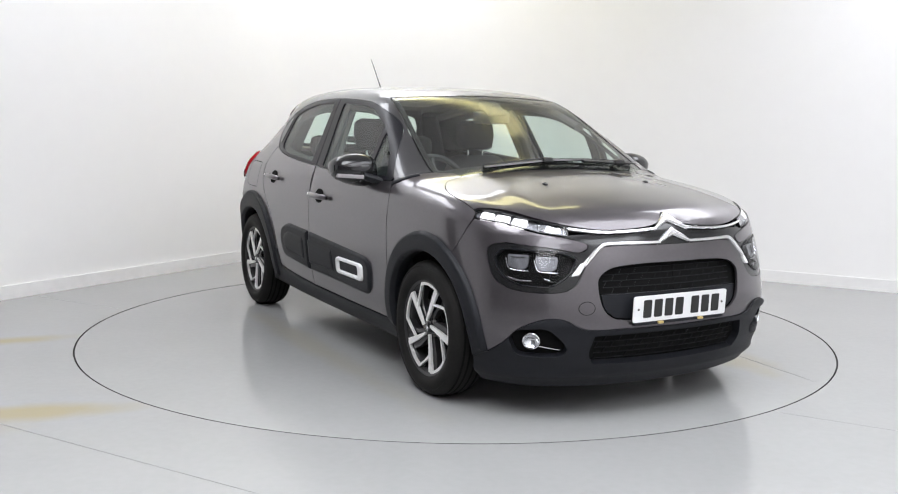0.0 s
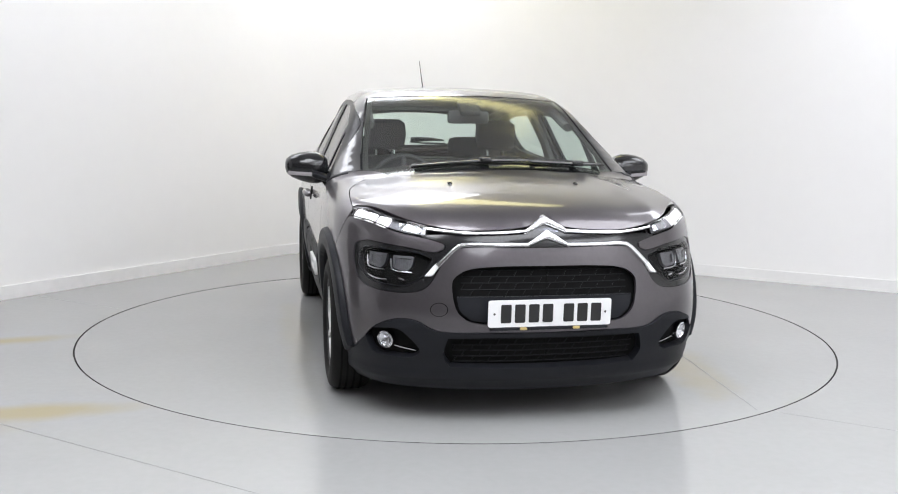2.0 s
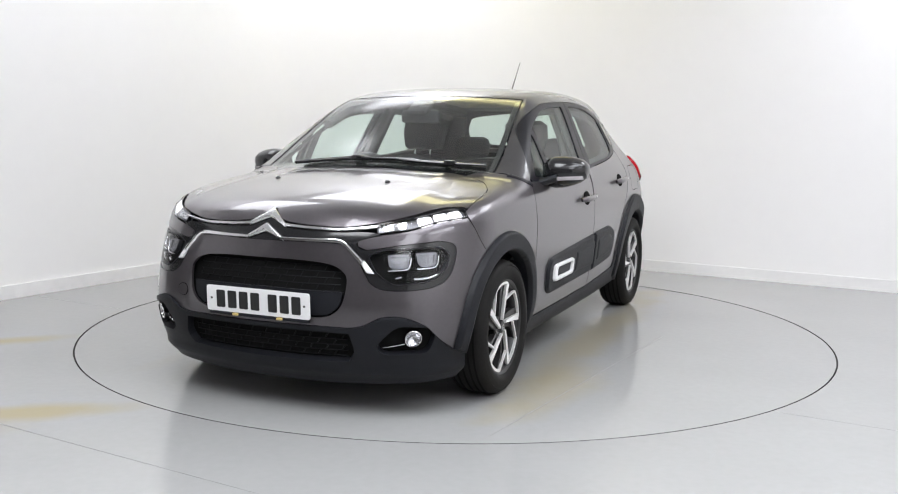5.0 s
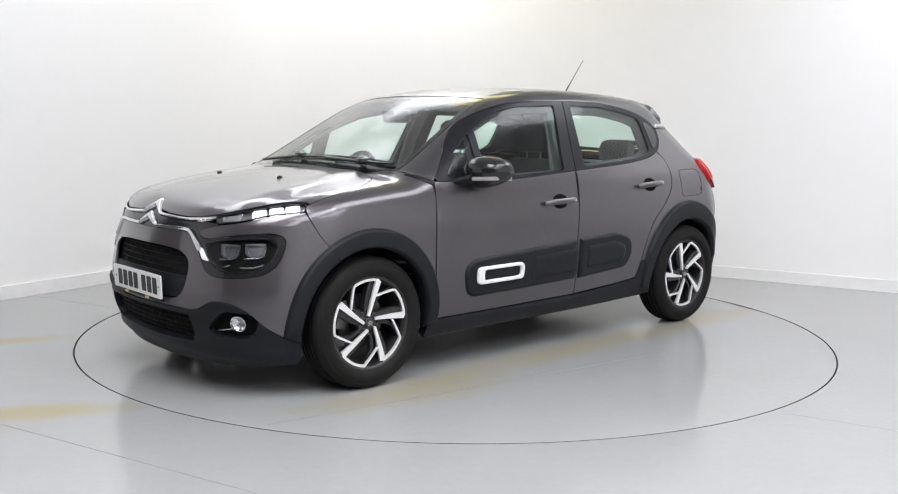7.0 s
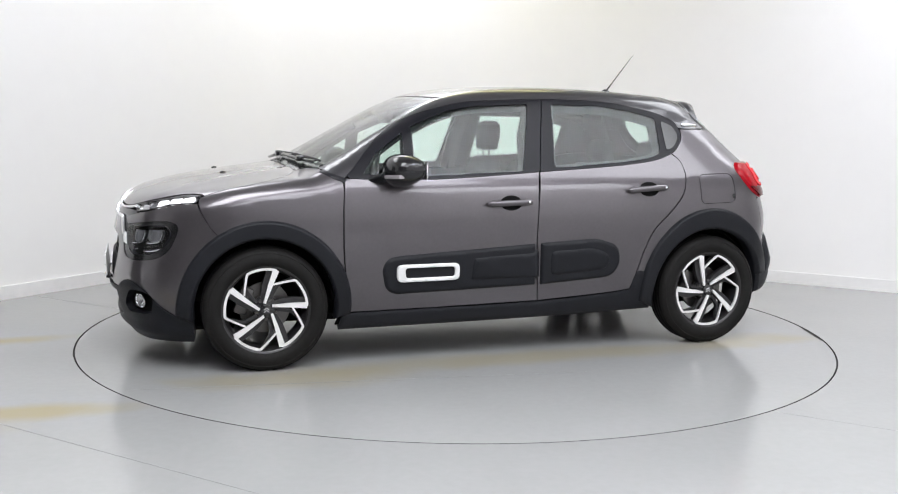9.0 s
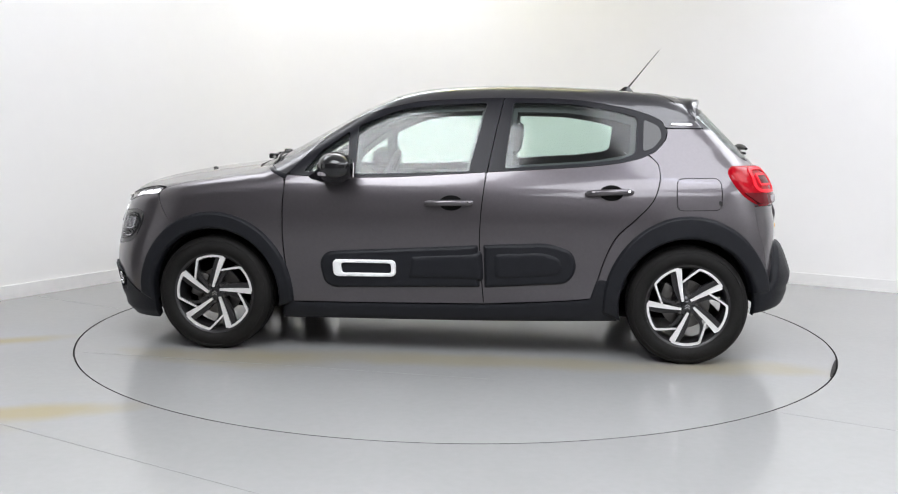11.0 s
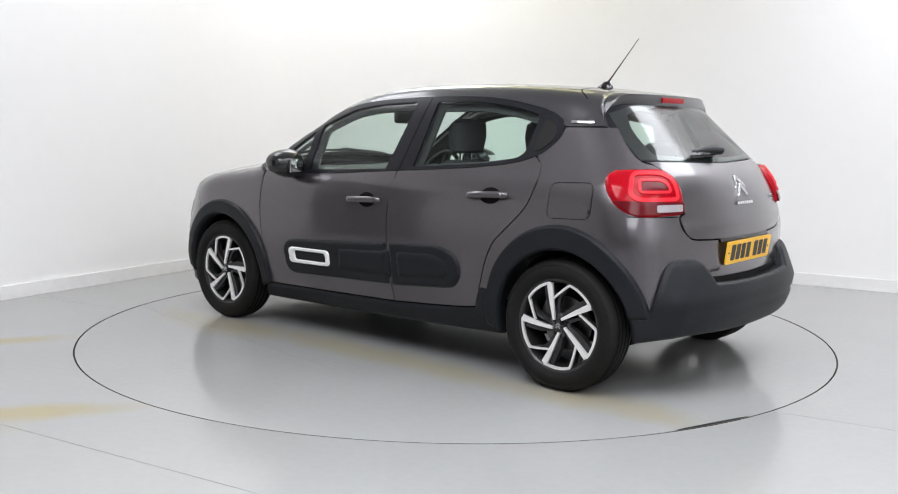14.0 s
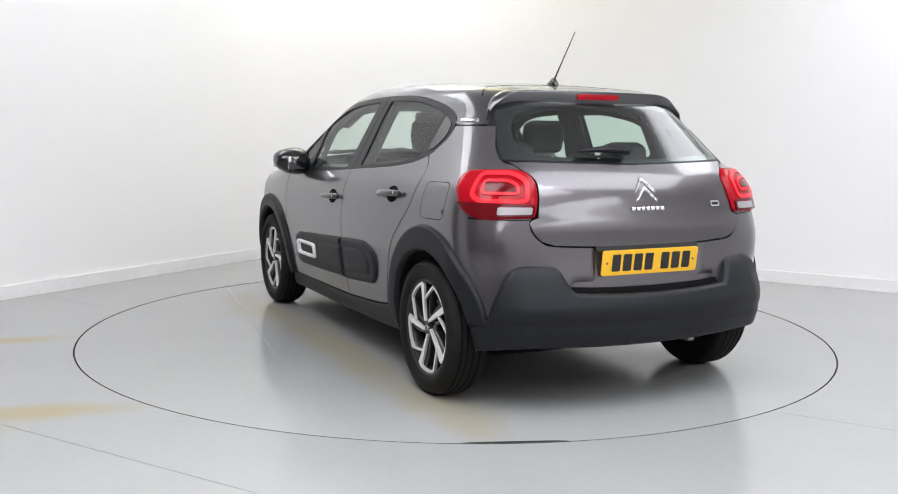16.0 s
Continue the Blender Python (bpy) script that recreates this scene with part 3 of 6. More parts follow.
def panel(name, outline, how, material, parent, holes=(), off=0.0, thick=0.012, edge=0.0, h=0.03, gap=0.0, label="", flip=False, relief=None):
    """A pressed sheet: an outline in the plane of `how`, laid on the car's skin, off metres proud of it, thick metres deep.
    edge: width over which a raised part rises from the skin."""
    outline = inset(np.asarray(outline, float), gap)
    polys = [outline] + [inset(np.asarray(o, float), -gap) for o in holes]
    lo, hi = outline.min(0), outline.max(0)
    g = np.stack(np.meshgrid(np.arange(lo[0] + h / 2, hi[0], h), np.arange(lo[1] + h / 2, hi[1], h)), -1).reshape(-1, 2)
    g[:, 0] += (np.round((g[:, 1] - lo[1]) / h) % 2) * h / 2
    if edge:
        for d in (0.35, 0.7, 1.0):
            g = np.vstack([g] + [inset(p, edge * d * (1 if k == 0 else -1)) for k, p in enumerate(polys)])
    dist = edge_distance(g, polys)
    ok = inside(g, outline) & (dist > (0.25 * edge if edge else 0.4 * h))
    for o in polys[1:]:
        ok &= ~inside(g, o)
    g = g[ok]
    verts, edges, base = [], [], 0
    for p in polys:
        verts += [tuple(v) for v in p]
        edges += [(base + i, base + (i + 1) % len(p)) for i in range(len(p))]
        base += len(p)
    verts += [tuple(v) for v in g]
    from mathutils.geometry import delaunay_2d_cdt
    v2, _, tris, _, _, _ = delaunay_2d_cdt([Vector(v) for v in verts], edges, [], 0, 1e-5)
    v2 = np.array([tuple(v) for v in v2])
    tris = np.array([t for t in tris if len(t) == 3])
    cen = v2[tris].mean(1)
    keep = inside(cen, outline)
    for o in polys[1:]:
        keep &= ~inside(cen, o)
    tris = tris[keep]
    p = how(v2)
    n = grad(p)
    lift_by = np.full(len(p), off)
    if edge:
        d = np.clip(edge_distance(v2, polys) / edge, 0, 1)
        lift_by = off * np.sqrt(np.maximum(1 - (1 - d) ** 2, 0))
    if relief is not None:
        lift_by = lift_by + relief(v2)
    a = p + n * lift_by[:, None]
    b = p + n * (min(0.0, off) - thick)
    # triangles wound so that they face outwards
    fn = np.cross(a[tris[:, 1]] - a[tris[:, 0]], a[tris[:, 2]] - a[tris[:, 0]])
    bad = (fn * n[tris[:, 0]]).sum(1) < 0
    tris[bad] = tris[bad][:, ::-1]
    N = len(a)
    count = {}
    for t in tris:
        for i, j in ((t[0], t[1]), (t[1], t[2]), (t[2], t[0])):
            count[(i, j)] = 1
    rim = [(i, j) for i, j in count if (j, i) not in count]
    if edge or relief is not None:
        nn = np.zeros_like(a)
        f2 = np.cross(a[tris[:, 1]] - a[tris[:, 0]], a[tris[:, 2]] - a[tris[:, 0]])
        for c in range(3):
            np.add.at(nn, tris[:, c], f2)
        n_out = nn / np.maximum(np.linalg.norm(nn, axis=1, keepdims=True), 1e-12)
    else:
        n_out = n
    P, NRM, F = [a, b], [n_out, -n], [tris, tris[:, ::-1] + N]
    if thick <= 0:
        P, NRM, F = [a], [n_out], [tris]
    elif rim:
        ri, rj = np.array(rim).T
        q = np.stack([a[ri], a[rj], b[rj], b[ri]], 1)
        rn = np.cross(b[ri] - a[ri], a[rj] - a[ri])
        rn /= np.maximum(np.linalg.norm(rn, axis=1, keepdims=True), 1e-12)
        k = 2 * N + 4 * np.arange(len(ri))
        P.append(q.reshape(-1, 3))
        NRM.append(np.repeat(rn, 4, 0))
        F += [np.stack([k, k + 3, k + 1], 1), np.stack([k + 1, k + 3, k + 2], 1)]
    P, NRM, F = np.vstack(P), np.vstack(NRM), np.vstack(F)
    if flip:
        P, NRM, F = P * [1, -1, 1], NRM * [1, -1, 1], F[:, ::-1]
    me = bpy.data.meshes.new(name)
    me.from_pydata(P.tolist(), [], F.tolist())
    me.materials.append(material)
    me.shade_smooth()
    me.normals_split_custom_set_from_vertices(NRM.tolist())
    ob = new(name, me)
    ob.parent = parent
    if label:
        ob["label"] = label
    return ob


def both(name, outline, how, material, parent, **k):
    """The same panel on the left and the right side."""
    return [panel(name, outline, how, material, parent, flip=f, **k) for f in (False, True)]


def on_skin(q, how, off=0.0):
    p = how(np.asarray(q, float))
    return p + grad(p) * off


def ribbon(name, path, how, width, height, material, parent, flip=False, label="", lift_by=0.0):
    """A raised strip with a rounded top along a path on the skin; width may vary along it."""
    path = np.asarray(path, float)
    w = np.broadcast_to(np.asarray(width, float), (len(path),))
    p = how(path)
    n = grad(p)
    t = np.gradient(p, axis=0)
    t /= np.linalg.norm(t, axis=1, keepdims=True)
    s = np.cross(n, t)
    bm = bmesh.new()
    prof = [(-0.5, -0.4), (-0.5, 0.45), (-0.36, 0.85), (0.0, 1.0), (0.36, 0.85), (0.5, 0.45), (0.5, -0.4)]
    rows = []
    for i in range(len(p)):
        rows.append([bm.verts.new((p[i] + s[i] * a * w[i] + n[i] * (b * height + lift_by)) * [1, -1 if flip else 1, 1]) for a, b in prof])
    for a, b in zip(rows, rows[1:]):
        for k in range(len(prof)):
            bm.faces.new((a[k], a[(k + 1) % len(prof)], b[(k + 1) % len(prof)], b[k]))
    bm.faces.new(rows[0])
    bm.faces.new(rows[-1])
    bmesh.ops.recalc_face_normals(bm, faces=bm.faces[:])
    return part(name, bm, material, parent, label)


def arch(cx, rx, rz, z0, a0, a1, n=40, cz=0.305):
    """Points of a wheel arch on the flank, as (s, z)."""
    a = np.radians(np.linspace(a0, a1, n))
    x, z = cx + rx * np.cos(a), cz + rz * np.sin(a)
    o = np.stack([x, np.zeros(n), np.maximum(z, z0)], 1)
    return as_side(along(o, np.tile(np.array([0.0, 1.0, 0.0]), (n, 1))))


# ---- outlines on the skin (s or u along the unrolled car, height) ----
BELT = [(0.862, 0.964), (0.62, 0.956), (0.30, 0.962), (-0.20, 0.995), (-0.55, 1.018), (-0.80, 1.040), (-0.97, 1.068), (-1.085, 1.115), (-1.150, 1.180)]
WIN_TOP = [(0.862, 0.972), (0.67, 1.170), (0.50, 1.276), (0.275, 1.344), (0.10, 1.370), (-0.28, 1.388), (-0.62, 1.384), (-0.84, 1.358), (-1.02, 1.320), (-1.135, 1.272), (-1.162, 1.225), (-1.150, 1.180)]
SEAM_A = [(0.872, 0.962), (0.882, 0.80), (0.880, 0.60), (0.862, 0.40), (0.850, 0.283)]
SEAM_B = [(-0.202, 0.993), (-0.180, 0.80), (-0.174, 0.62), (-0.186, 0.45), (-0.200, 0.293)]
SILL = [(0.850, 0.276), (0.40, 0.281), (-0.20, 0.292), (-0.60, 0.318), (-0.764, 0.336)]
SEAM_C = [(-1.045, 1.098), (-1.098, 1.050), (-1.106, 0.97), (-1.072, 0.862), (-0.985, 0.765), (-0.890, 0.672), (-0.835, 0.560), (-0.796, 0.432), (-0.764, 0.336)]


def cut(c, lo, hi):
    """The part of a smooth curve between two values of its first coordinate."""
    p = curve(c, 0.01)
    return p[(p[:, 0] >= lo) & (p[:, 0] <= hi)]


def car_body(car):
    # added near-black backing behind the panels, so their gaps read as shaded
    lining = loop([(-2.299, 0.315), (-1.60, 0.315)], [(-1.60, 0.315), (-1.40, 0.25), (0.0, 0.21), (2.299, 0.17)], [(2.299, 0.17), (2.299, 0.80)], [(2.299, 0.80), (1.9, 0.80), (1.55, 0.84), (1.1, 0.93), (0.88, 0.94), (-0.2, 0.97), (-0.8, 1.02), (-1.12, 1.075), (-1.6, 1.068), (-2.299, 1.060)], [(-2.299, 1.060), (-2.299, 0.315)])
    f_in = arch(1.27, 0.375, 0.375, 0.16, -25, 205)
    r_in = arch(-1.27, 0.375, 0.375, 0.16, -25, 205)
    both("gap_shade_backing", lining, from_side, DARK, car, holes=(f_in, r_in), off=-0.028, thick=0.01, h=0.06)
    bm = bmesh.new()
    box(bm, (-1.50, -0.60, 0.20), (1.50, 0.60, 0.24), 0.02)
    part("floor_pan", bm, DARK, car)
    for x in (1.27, -1.27):
        for s in (1, -1):
            bm = bmesh.new()
            rows = []
            for k in range(29):
                t = radians(2 + 176 * k / 28)
                rows.append([Vector((x + r * math.cos(t), s * y, 0.305 + r * math.sin(t))) for r, y in ((0.02, 0.50), (0.360, 0.50), (0.360, 0.70), (0.368, 0.70), (0.368, 0.49), (0.02, 0.49))])
            part("wheel_well", shell(bm, rows), DARK, car)
    # bonnet
    front_edge = lift([(0.0, 0.870), (0.075, 0.822), (0.28, 0.806), (0.43, 0.824), (0.545, 0.850), (0.694, 0.884), (0.775, 0.884)], from_nose)
    rear = [(1.128, 0.0), (1.115, 0.30), (1.085, 0.545)]
    flank = np.array([[1.085, 0.545, 1], [1.125, 0.640, 1], [1.185, 0.692, 1], [1.296, 0.742, 1], [1.43, 0.757, 1], [1.556, 0.758, 1]])
    h_rear = as_hood(lift(curve(rear), from_top))
    h_flank = as_hood(lift(curve(flank[:, :2]), from_top))
    h_front = curve(as_hood(front_edge)[::-1])
    left = np.vstack([h_rear, h_flank, h_front])
    bonnet = np.vstack([left, (left * [1, -1])[::-1]])
    bonnet = bonnet[np.linalg.norm(bonnet - np.roll(bonnet, 1, 0), axis=1) > 2e-3]

    def crease(q):
        return 0.006 * np.exp(-((np.abs(q[:, 1]) - 0.52 + 0.1 * (q[:, 0] - 0.5)) / 0.06) ** 2)

    panel("bonnet", bonnet, from_hood, PAINT, car, gap=0.0022, h=0.025, relief=crease)
    # front wings, in the turn about a fore-and-aft axis
    f_arch = arch(1.27, 0.40, 0.40, 0.2, 66, 176)
    wing_3d = np.vstack([
        lift(curve(flank[:, :2])[::-1], from_top),
        lift(curve([(1.085, 0.545), (1.03, 0.575), (0.985, 0.655)]), from_top),
        lift(curve([(0.955, 0.998), (0.892, 0.958), (0.879, 0.90), (0.886, 0.80), (0.884, 0.60), (0.866, 0.40)]), from_side),
        lift(f_arch[::-1], from_side),
        lift(curve([(1.440, 0.685), (1.475, 0.735), (1.520, 0.825), (1.532, 0.866)]), from_side)])
    w2 = as_roll(wing_3d)
    w2 = w2[np.linalg.norm(w2 - np.roll(w2, 1, 0), axis=1) > 3e-3]
    both("front_wing", w2, from_roll, PAINT, car, gap=0.001, h=0.028)
    # doors
    top_f = cut(BELT, -0.2, 0.862)
    door = loop(top_f, SEAM_B[1:], SILL[2::-1], SEAM_A[::-1][1:])
    for f in (False, True):
        d = panel("front_door", door, from_side, PAINT, car, gap=0.002, h=0.028, flip=f)
        door_fittings(d, f, ((0.113, 0.826), (-0.132, 0.834)))
        side_badge_panel(d, f)
    top_r = cut(BELT, -1.05, -0.205)
    back = np.array(SEAM_B) - [0.002, 0]
    door = loop(top_r, SEAM_C, SILL[:1:-1], back[::-1])
    for f in (False, True):
        d = panel("rear_door", door, from_side, PAINT, car, gap=0.002, h=0.028, flip=f)
        door_fittings(d, f, ((-0.725, 0.890), (-0.965, 0.903)))
        pad = rounded([(-0.196, 0.615), (-0.535, 0.632), (-0.668, 0.590), (-0.690, 0.490), (-0.640, 0.414), (-0.205, 0.382)], [0.01, 0.05, 0.07, 0.06, 0.06, 0.01])
        panel("side_bumper", pad, from_side, CLADDING, d, off=0.016, edge=0.022, h=0.02, flip=f, label="soft black plastic side bumper")
        panel("side_bumper_pad", rounded([(-0.24, 0.585), (-0.52, 0.598), (-0.615, 0.560), (-0.630, 0.490), (-0.59, 0.445), (-0.245, 0.420)], 0.05), from_side, CLADDING, d, off=0.0215, edge=0.045, h=0.02, flip=f)
    # rear quarter
    r_arch = arch(-1.27, 0.40, 0.42, 0.2, 4, 176)
    fuel = rounded([(-1.190, 0.978), (-1.392, 0.984), (-1.384, 0.820), (-1.186, 0.814)], 0.035)
    quarter = loop([(-1.166, 1.225), (-1.150, 1.178), (-1.09, 1.118), (-1.055, 1.098)], [(-1.100, 1.051), (-1.108, 0.97), (-1.074, 0.861), (-0.987, 0.763), (-0.892, 0.670), (-0.837, 0.558), (-0.798, 0.431)],
                   r_arch, [(-1.632, 0.33), (-1.622, 0.42), (-1.588, 0.60), (-1.543, 0.72), (-1.528, 0.845)], [(-1.528, 0.845), (-1.745, 0.838)], [(-1.745, 0.838), (-1.752, 0.95), (-1.67, 1.055), (-1.592, 1.082), (-1.53, 1.145), (-1.475, 1.236)], [(-1.475, 1.236), (-1.166, 1.236)])
    for f in (False, True):
        q = panel("rear_quarter", quarter, from_side, PAINT, car, holes=(fuel,), gap=0.002, h=0.028, flip=f)
        panel("fuel_flap", fuel, from_side, PAINT, q, gap=0.0016, h=0.03, flip=f)
        if not f:
            panel("fuel_flap_notch", rounded([(-1.372, 0.868), (-1.384, 0.868), (-1.383, 0.845), (-1.372, 0.845)], 0.004), from_side, GLOSS_BLACK, q, off=0.002, h=0.01)
        ribbon("pillar_strip", curve([(-1.195, 1.260), (-1.335, 1.260)]), from_side, 0.018, 0.004, CHROME, car, f, "short silver strip on the rear pillar", 0.001)
    # sills
    sill = loop(np.array(SILL) - [0, 0.006], [(-0.764, 0.33), (-0.785, 0.405), (-0.815, 0.440), (-0.90, 0.40), (-0.91, 0.24)], [(-0.91, 0.215), (-0.2, 0.195), (0.90, 0.182)], [(0.90, 0.182), (0.89, 0.24), (0.86, 0.27)])
    both("sill", sill, from_side, CLADDING, car, off=0.006, thick=0.03, edge=0.03, h=0.03)
    # wheel-arch cladding
    for cx, ro, rzo, lo_a, hi_a in ((1.27, 0.435, 0.455, -2, 184), (-1.27, 0.440, 0.482, -8, 171)):
        o = arch(cx, ro, rzo, 0.19, lo_a if cx > 0 else lo_a + 2, hi_a, 110)
        i = arch(cx, 0.352, 0.362, 0.19, lo_a - 6, hi_a + 6 if cx > 0 else hi_a - 3, 90)
        both("arch_cladding", np.vstack([o, i[::-1]]), from_side, CLADDING, car, off=0.022, thick=0.05, edge=0.018, h=0.022, label="black plastic wheel-arch cladding")
    # roof with the screen pillars, one black pressing
    glass_edge = [(0.985, 0.655), (0.84, 0.640), (0.66, 0.612), (0.47, 0.580), (0.29, 0.550)]
    top_edge = [(0.29, 0.550), (0.33, 0.40), (0.362, 0.20), (0.372, 0.0)]
    lower = lift(curve([(0.955, 1.002), (0.90, 0.962)] + WIN_TOP[:-2] + [(-1.166, 1.240), (-1.405, 1.240)]), from_side)
    rear_up = lift(curve([(-1.345, 0.572), (-1.318, 0.545), (-1.312, 0.40), (-1.315, 0.20), (-1.315, 0.0)]), from_top)
    kw = dict(z0=0.9, k=0.6)
    half = np.vstack([as_roll(lift(curve(top_edge)[::-1], from_top), **kw), as_roll(lift(curve(glass_edge)[::-1], from_top), **kw), as_roll(lower, **kw), as_roll(rear_up, **kw)])
    half = half[np.concatenate([[True], np.linalg.norm(np.diff(half, axis=0), axis=1) > 2e-3])]
    other = half[::-1].copy()
    other[:, 1] = BIG * 2 * 0.6 - other[:, 1]
    roof = np.vstack([half, other])
    roof = roof[np.linalg.norm(roof - np.roll(roof, 1, 0), axis=1) > 2e-3]
    panel("roof", roof, lambda q: from_roll(q, 0.9, 0.6), BLACK_PAINT, car, gap=0.002, h=0.03, thick=0.02, label="gloss black roof and screen pillars")
    both("pillar_filler", rounded([(-1.19, 1.245), (-1.43, 1.245), (-1.40, 1.325), (-1.34, 1.368), (-1.15, 1.368)], 0.02), from_side, BLACK_PAINT, car, off=-0.010, thick=0.006, h=0.03)
    seam = [(-1.205, 0.525), (-1.130, 0.46), (-1.078, 0.28), (-1.06, 0.0)]
    ribbon("roof_seam", curve(seam + [(x, -y) for x, y in seam[-2::-1]]), from_top, 0.006, 0.0008, DARK, car, lift_by=0.0005)
    # headlining
    hl = rounded([(0.25, -0.46), (-1.2, -0.44), (-1.2, 0.44), (0.25, 0.46)], 0.08)
    panel("headlining", hl, from_top, INNER_GREY, car, off=-0.035, thick=0.01, h=0.08)


def door_fittings(d, f, h):
    (x0, z0), (x1, z1) = h
    xm, zm = (x0 + x1) / 2 - 0.012, (z0 + z1) / 2 + 0.002
    # flat near-black disc: the shade of the handle's recess put into its colour
    ring = [(xm + 0.062 * math.cos(a), zm + 0.040 * math.sin(a)) for a in (2 * math.pi * i / 28 for i in range(28))]
    panel("handle_cup_shade", ring, from_side, DARK, d, off=0.0025, thick=0.004, h=0.03, flip=f, label="flat dark disc painted as the shaded recess behind the handle")
    n = 13
    t = np.linspace(0, 1, n)
    q = np.stack([x0 + (x1 - x0) * t, z0 + (z1 - z0) * t], 1)
    p = on_skin(q, from_side)
    nn = grad(p)
    lift_by = 0.012 + 0.026 * np.sin(np.pi * np.clip(t * 1.02, 0, 1)) ** 0.5
    pts = p + nn * lift_by[:, None]
    if f:
        pts = pts * [1, -1, 1]
    bm = bmesh.new()
    tube(bm, pts, [0.010] + [0.0150] * (n - 2) + [0.012], 10, flat=1.1)
    handle = part("door_handle", bm, PAINT, d, "grey door handle")
    bm = bmesh.new()
    tube(bm, [pts[-2] + nn[-2] * [1, -1 if f else 1, 1] * 0.006, pts[-2] + nn[-2] * [1, -1 if f else 1, 1] * 0.016], 0.006, 10)
    part("lock", bm, CHROME, d)


def side_badge_panel(d, f):
    pad = rounded([(-0.166, 0.612), (0.585, 0.566), (0.650, 0.556), (0.684, 0.500), (0.660, 0.390), (0.610, 0.362), (-0.180, 0.384)], [0.01, 0.03, 0.04, 0.05, 0.04, 0.04, 0.01])
    panel("side_bumper", pad, from_side, CLADDING, d, off=0.016, edge=0.022, h=0.02, flip=f, label="soft black plastic side bumper")
    panel("side_bumper_pad", rounded([(-0.19, 0.582), (0.20, 0.560), (0.215, 0.415), (-0.20, 0.415)], 0.03), from_side, CLADDING, d, off=0.0215, edge=0.045, h=0.02, flip=f)
    o = rounded([(0.612, 0.524), (0.266, 0.527), (0.264, 0.433), (0.606, 0.428)], 0.034, 0.01)
    i = rounded([(0.562, 0.503), (0.296, 0.505), (0.294, 0.455), (0.556, 0.452)], 0.015, 0.01)
    panel("badge_frame", o, from_side, WHITE_TRIM, d, holes=(i,), off=0.030, thick=0.001, edge=0.006, h=0.012, flip=f, label="white rounded frame on the side bumper")


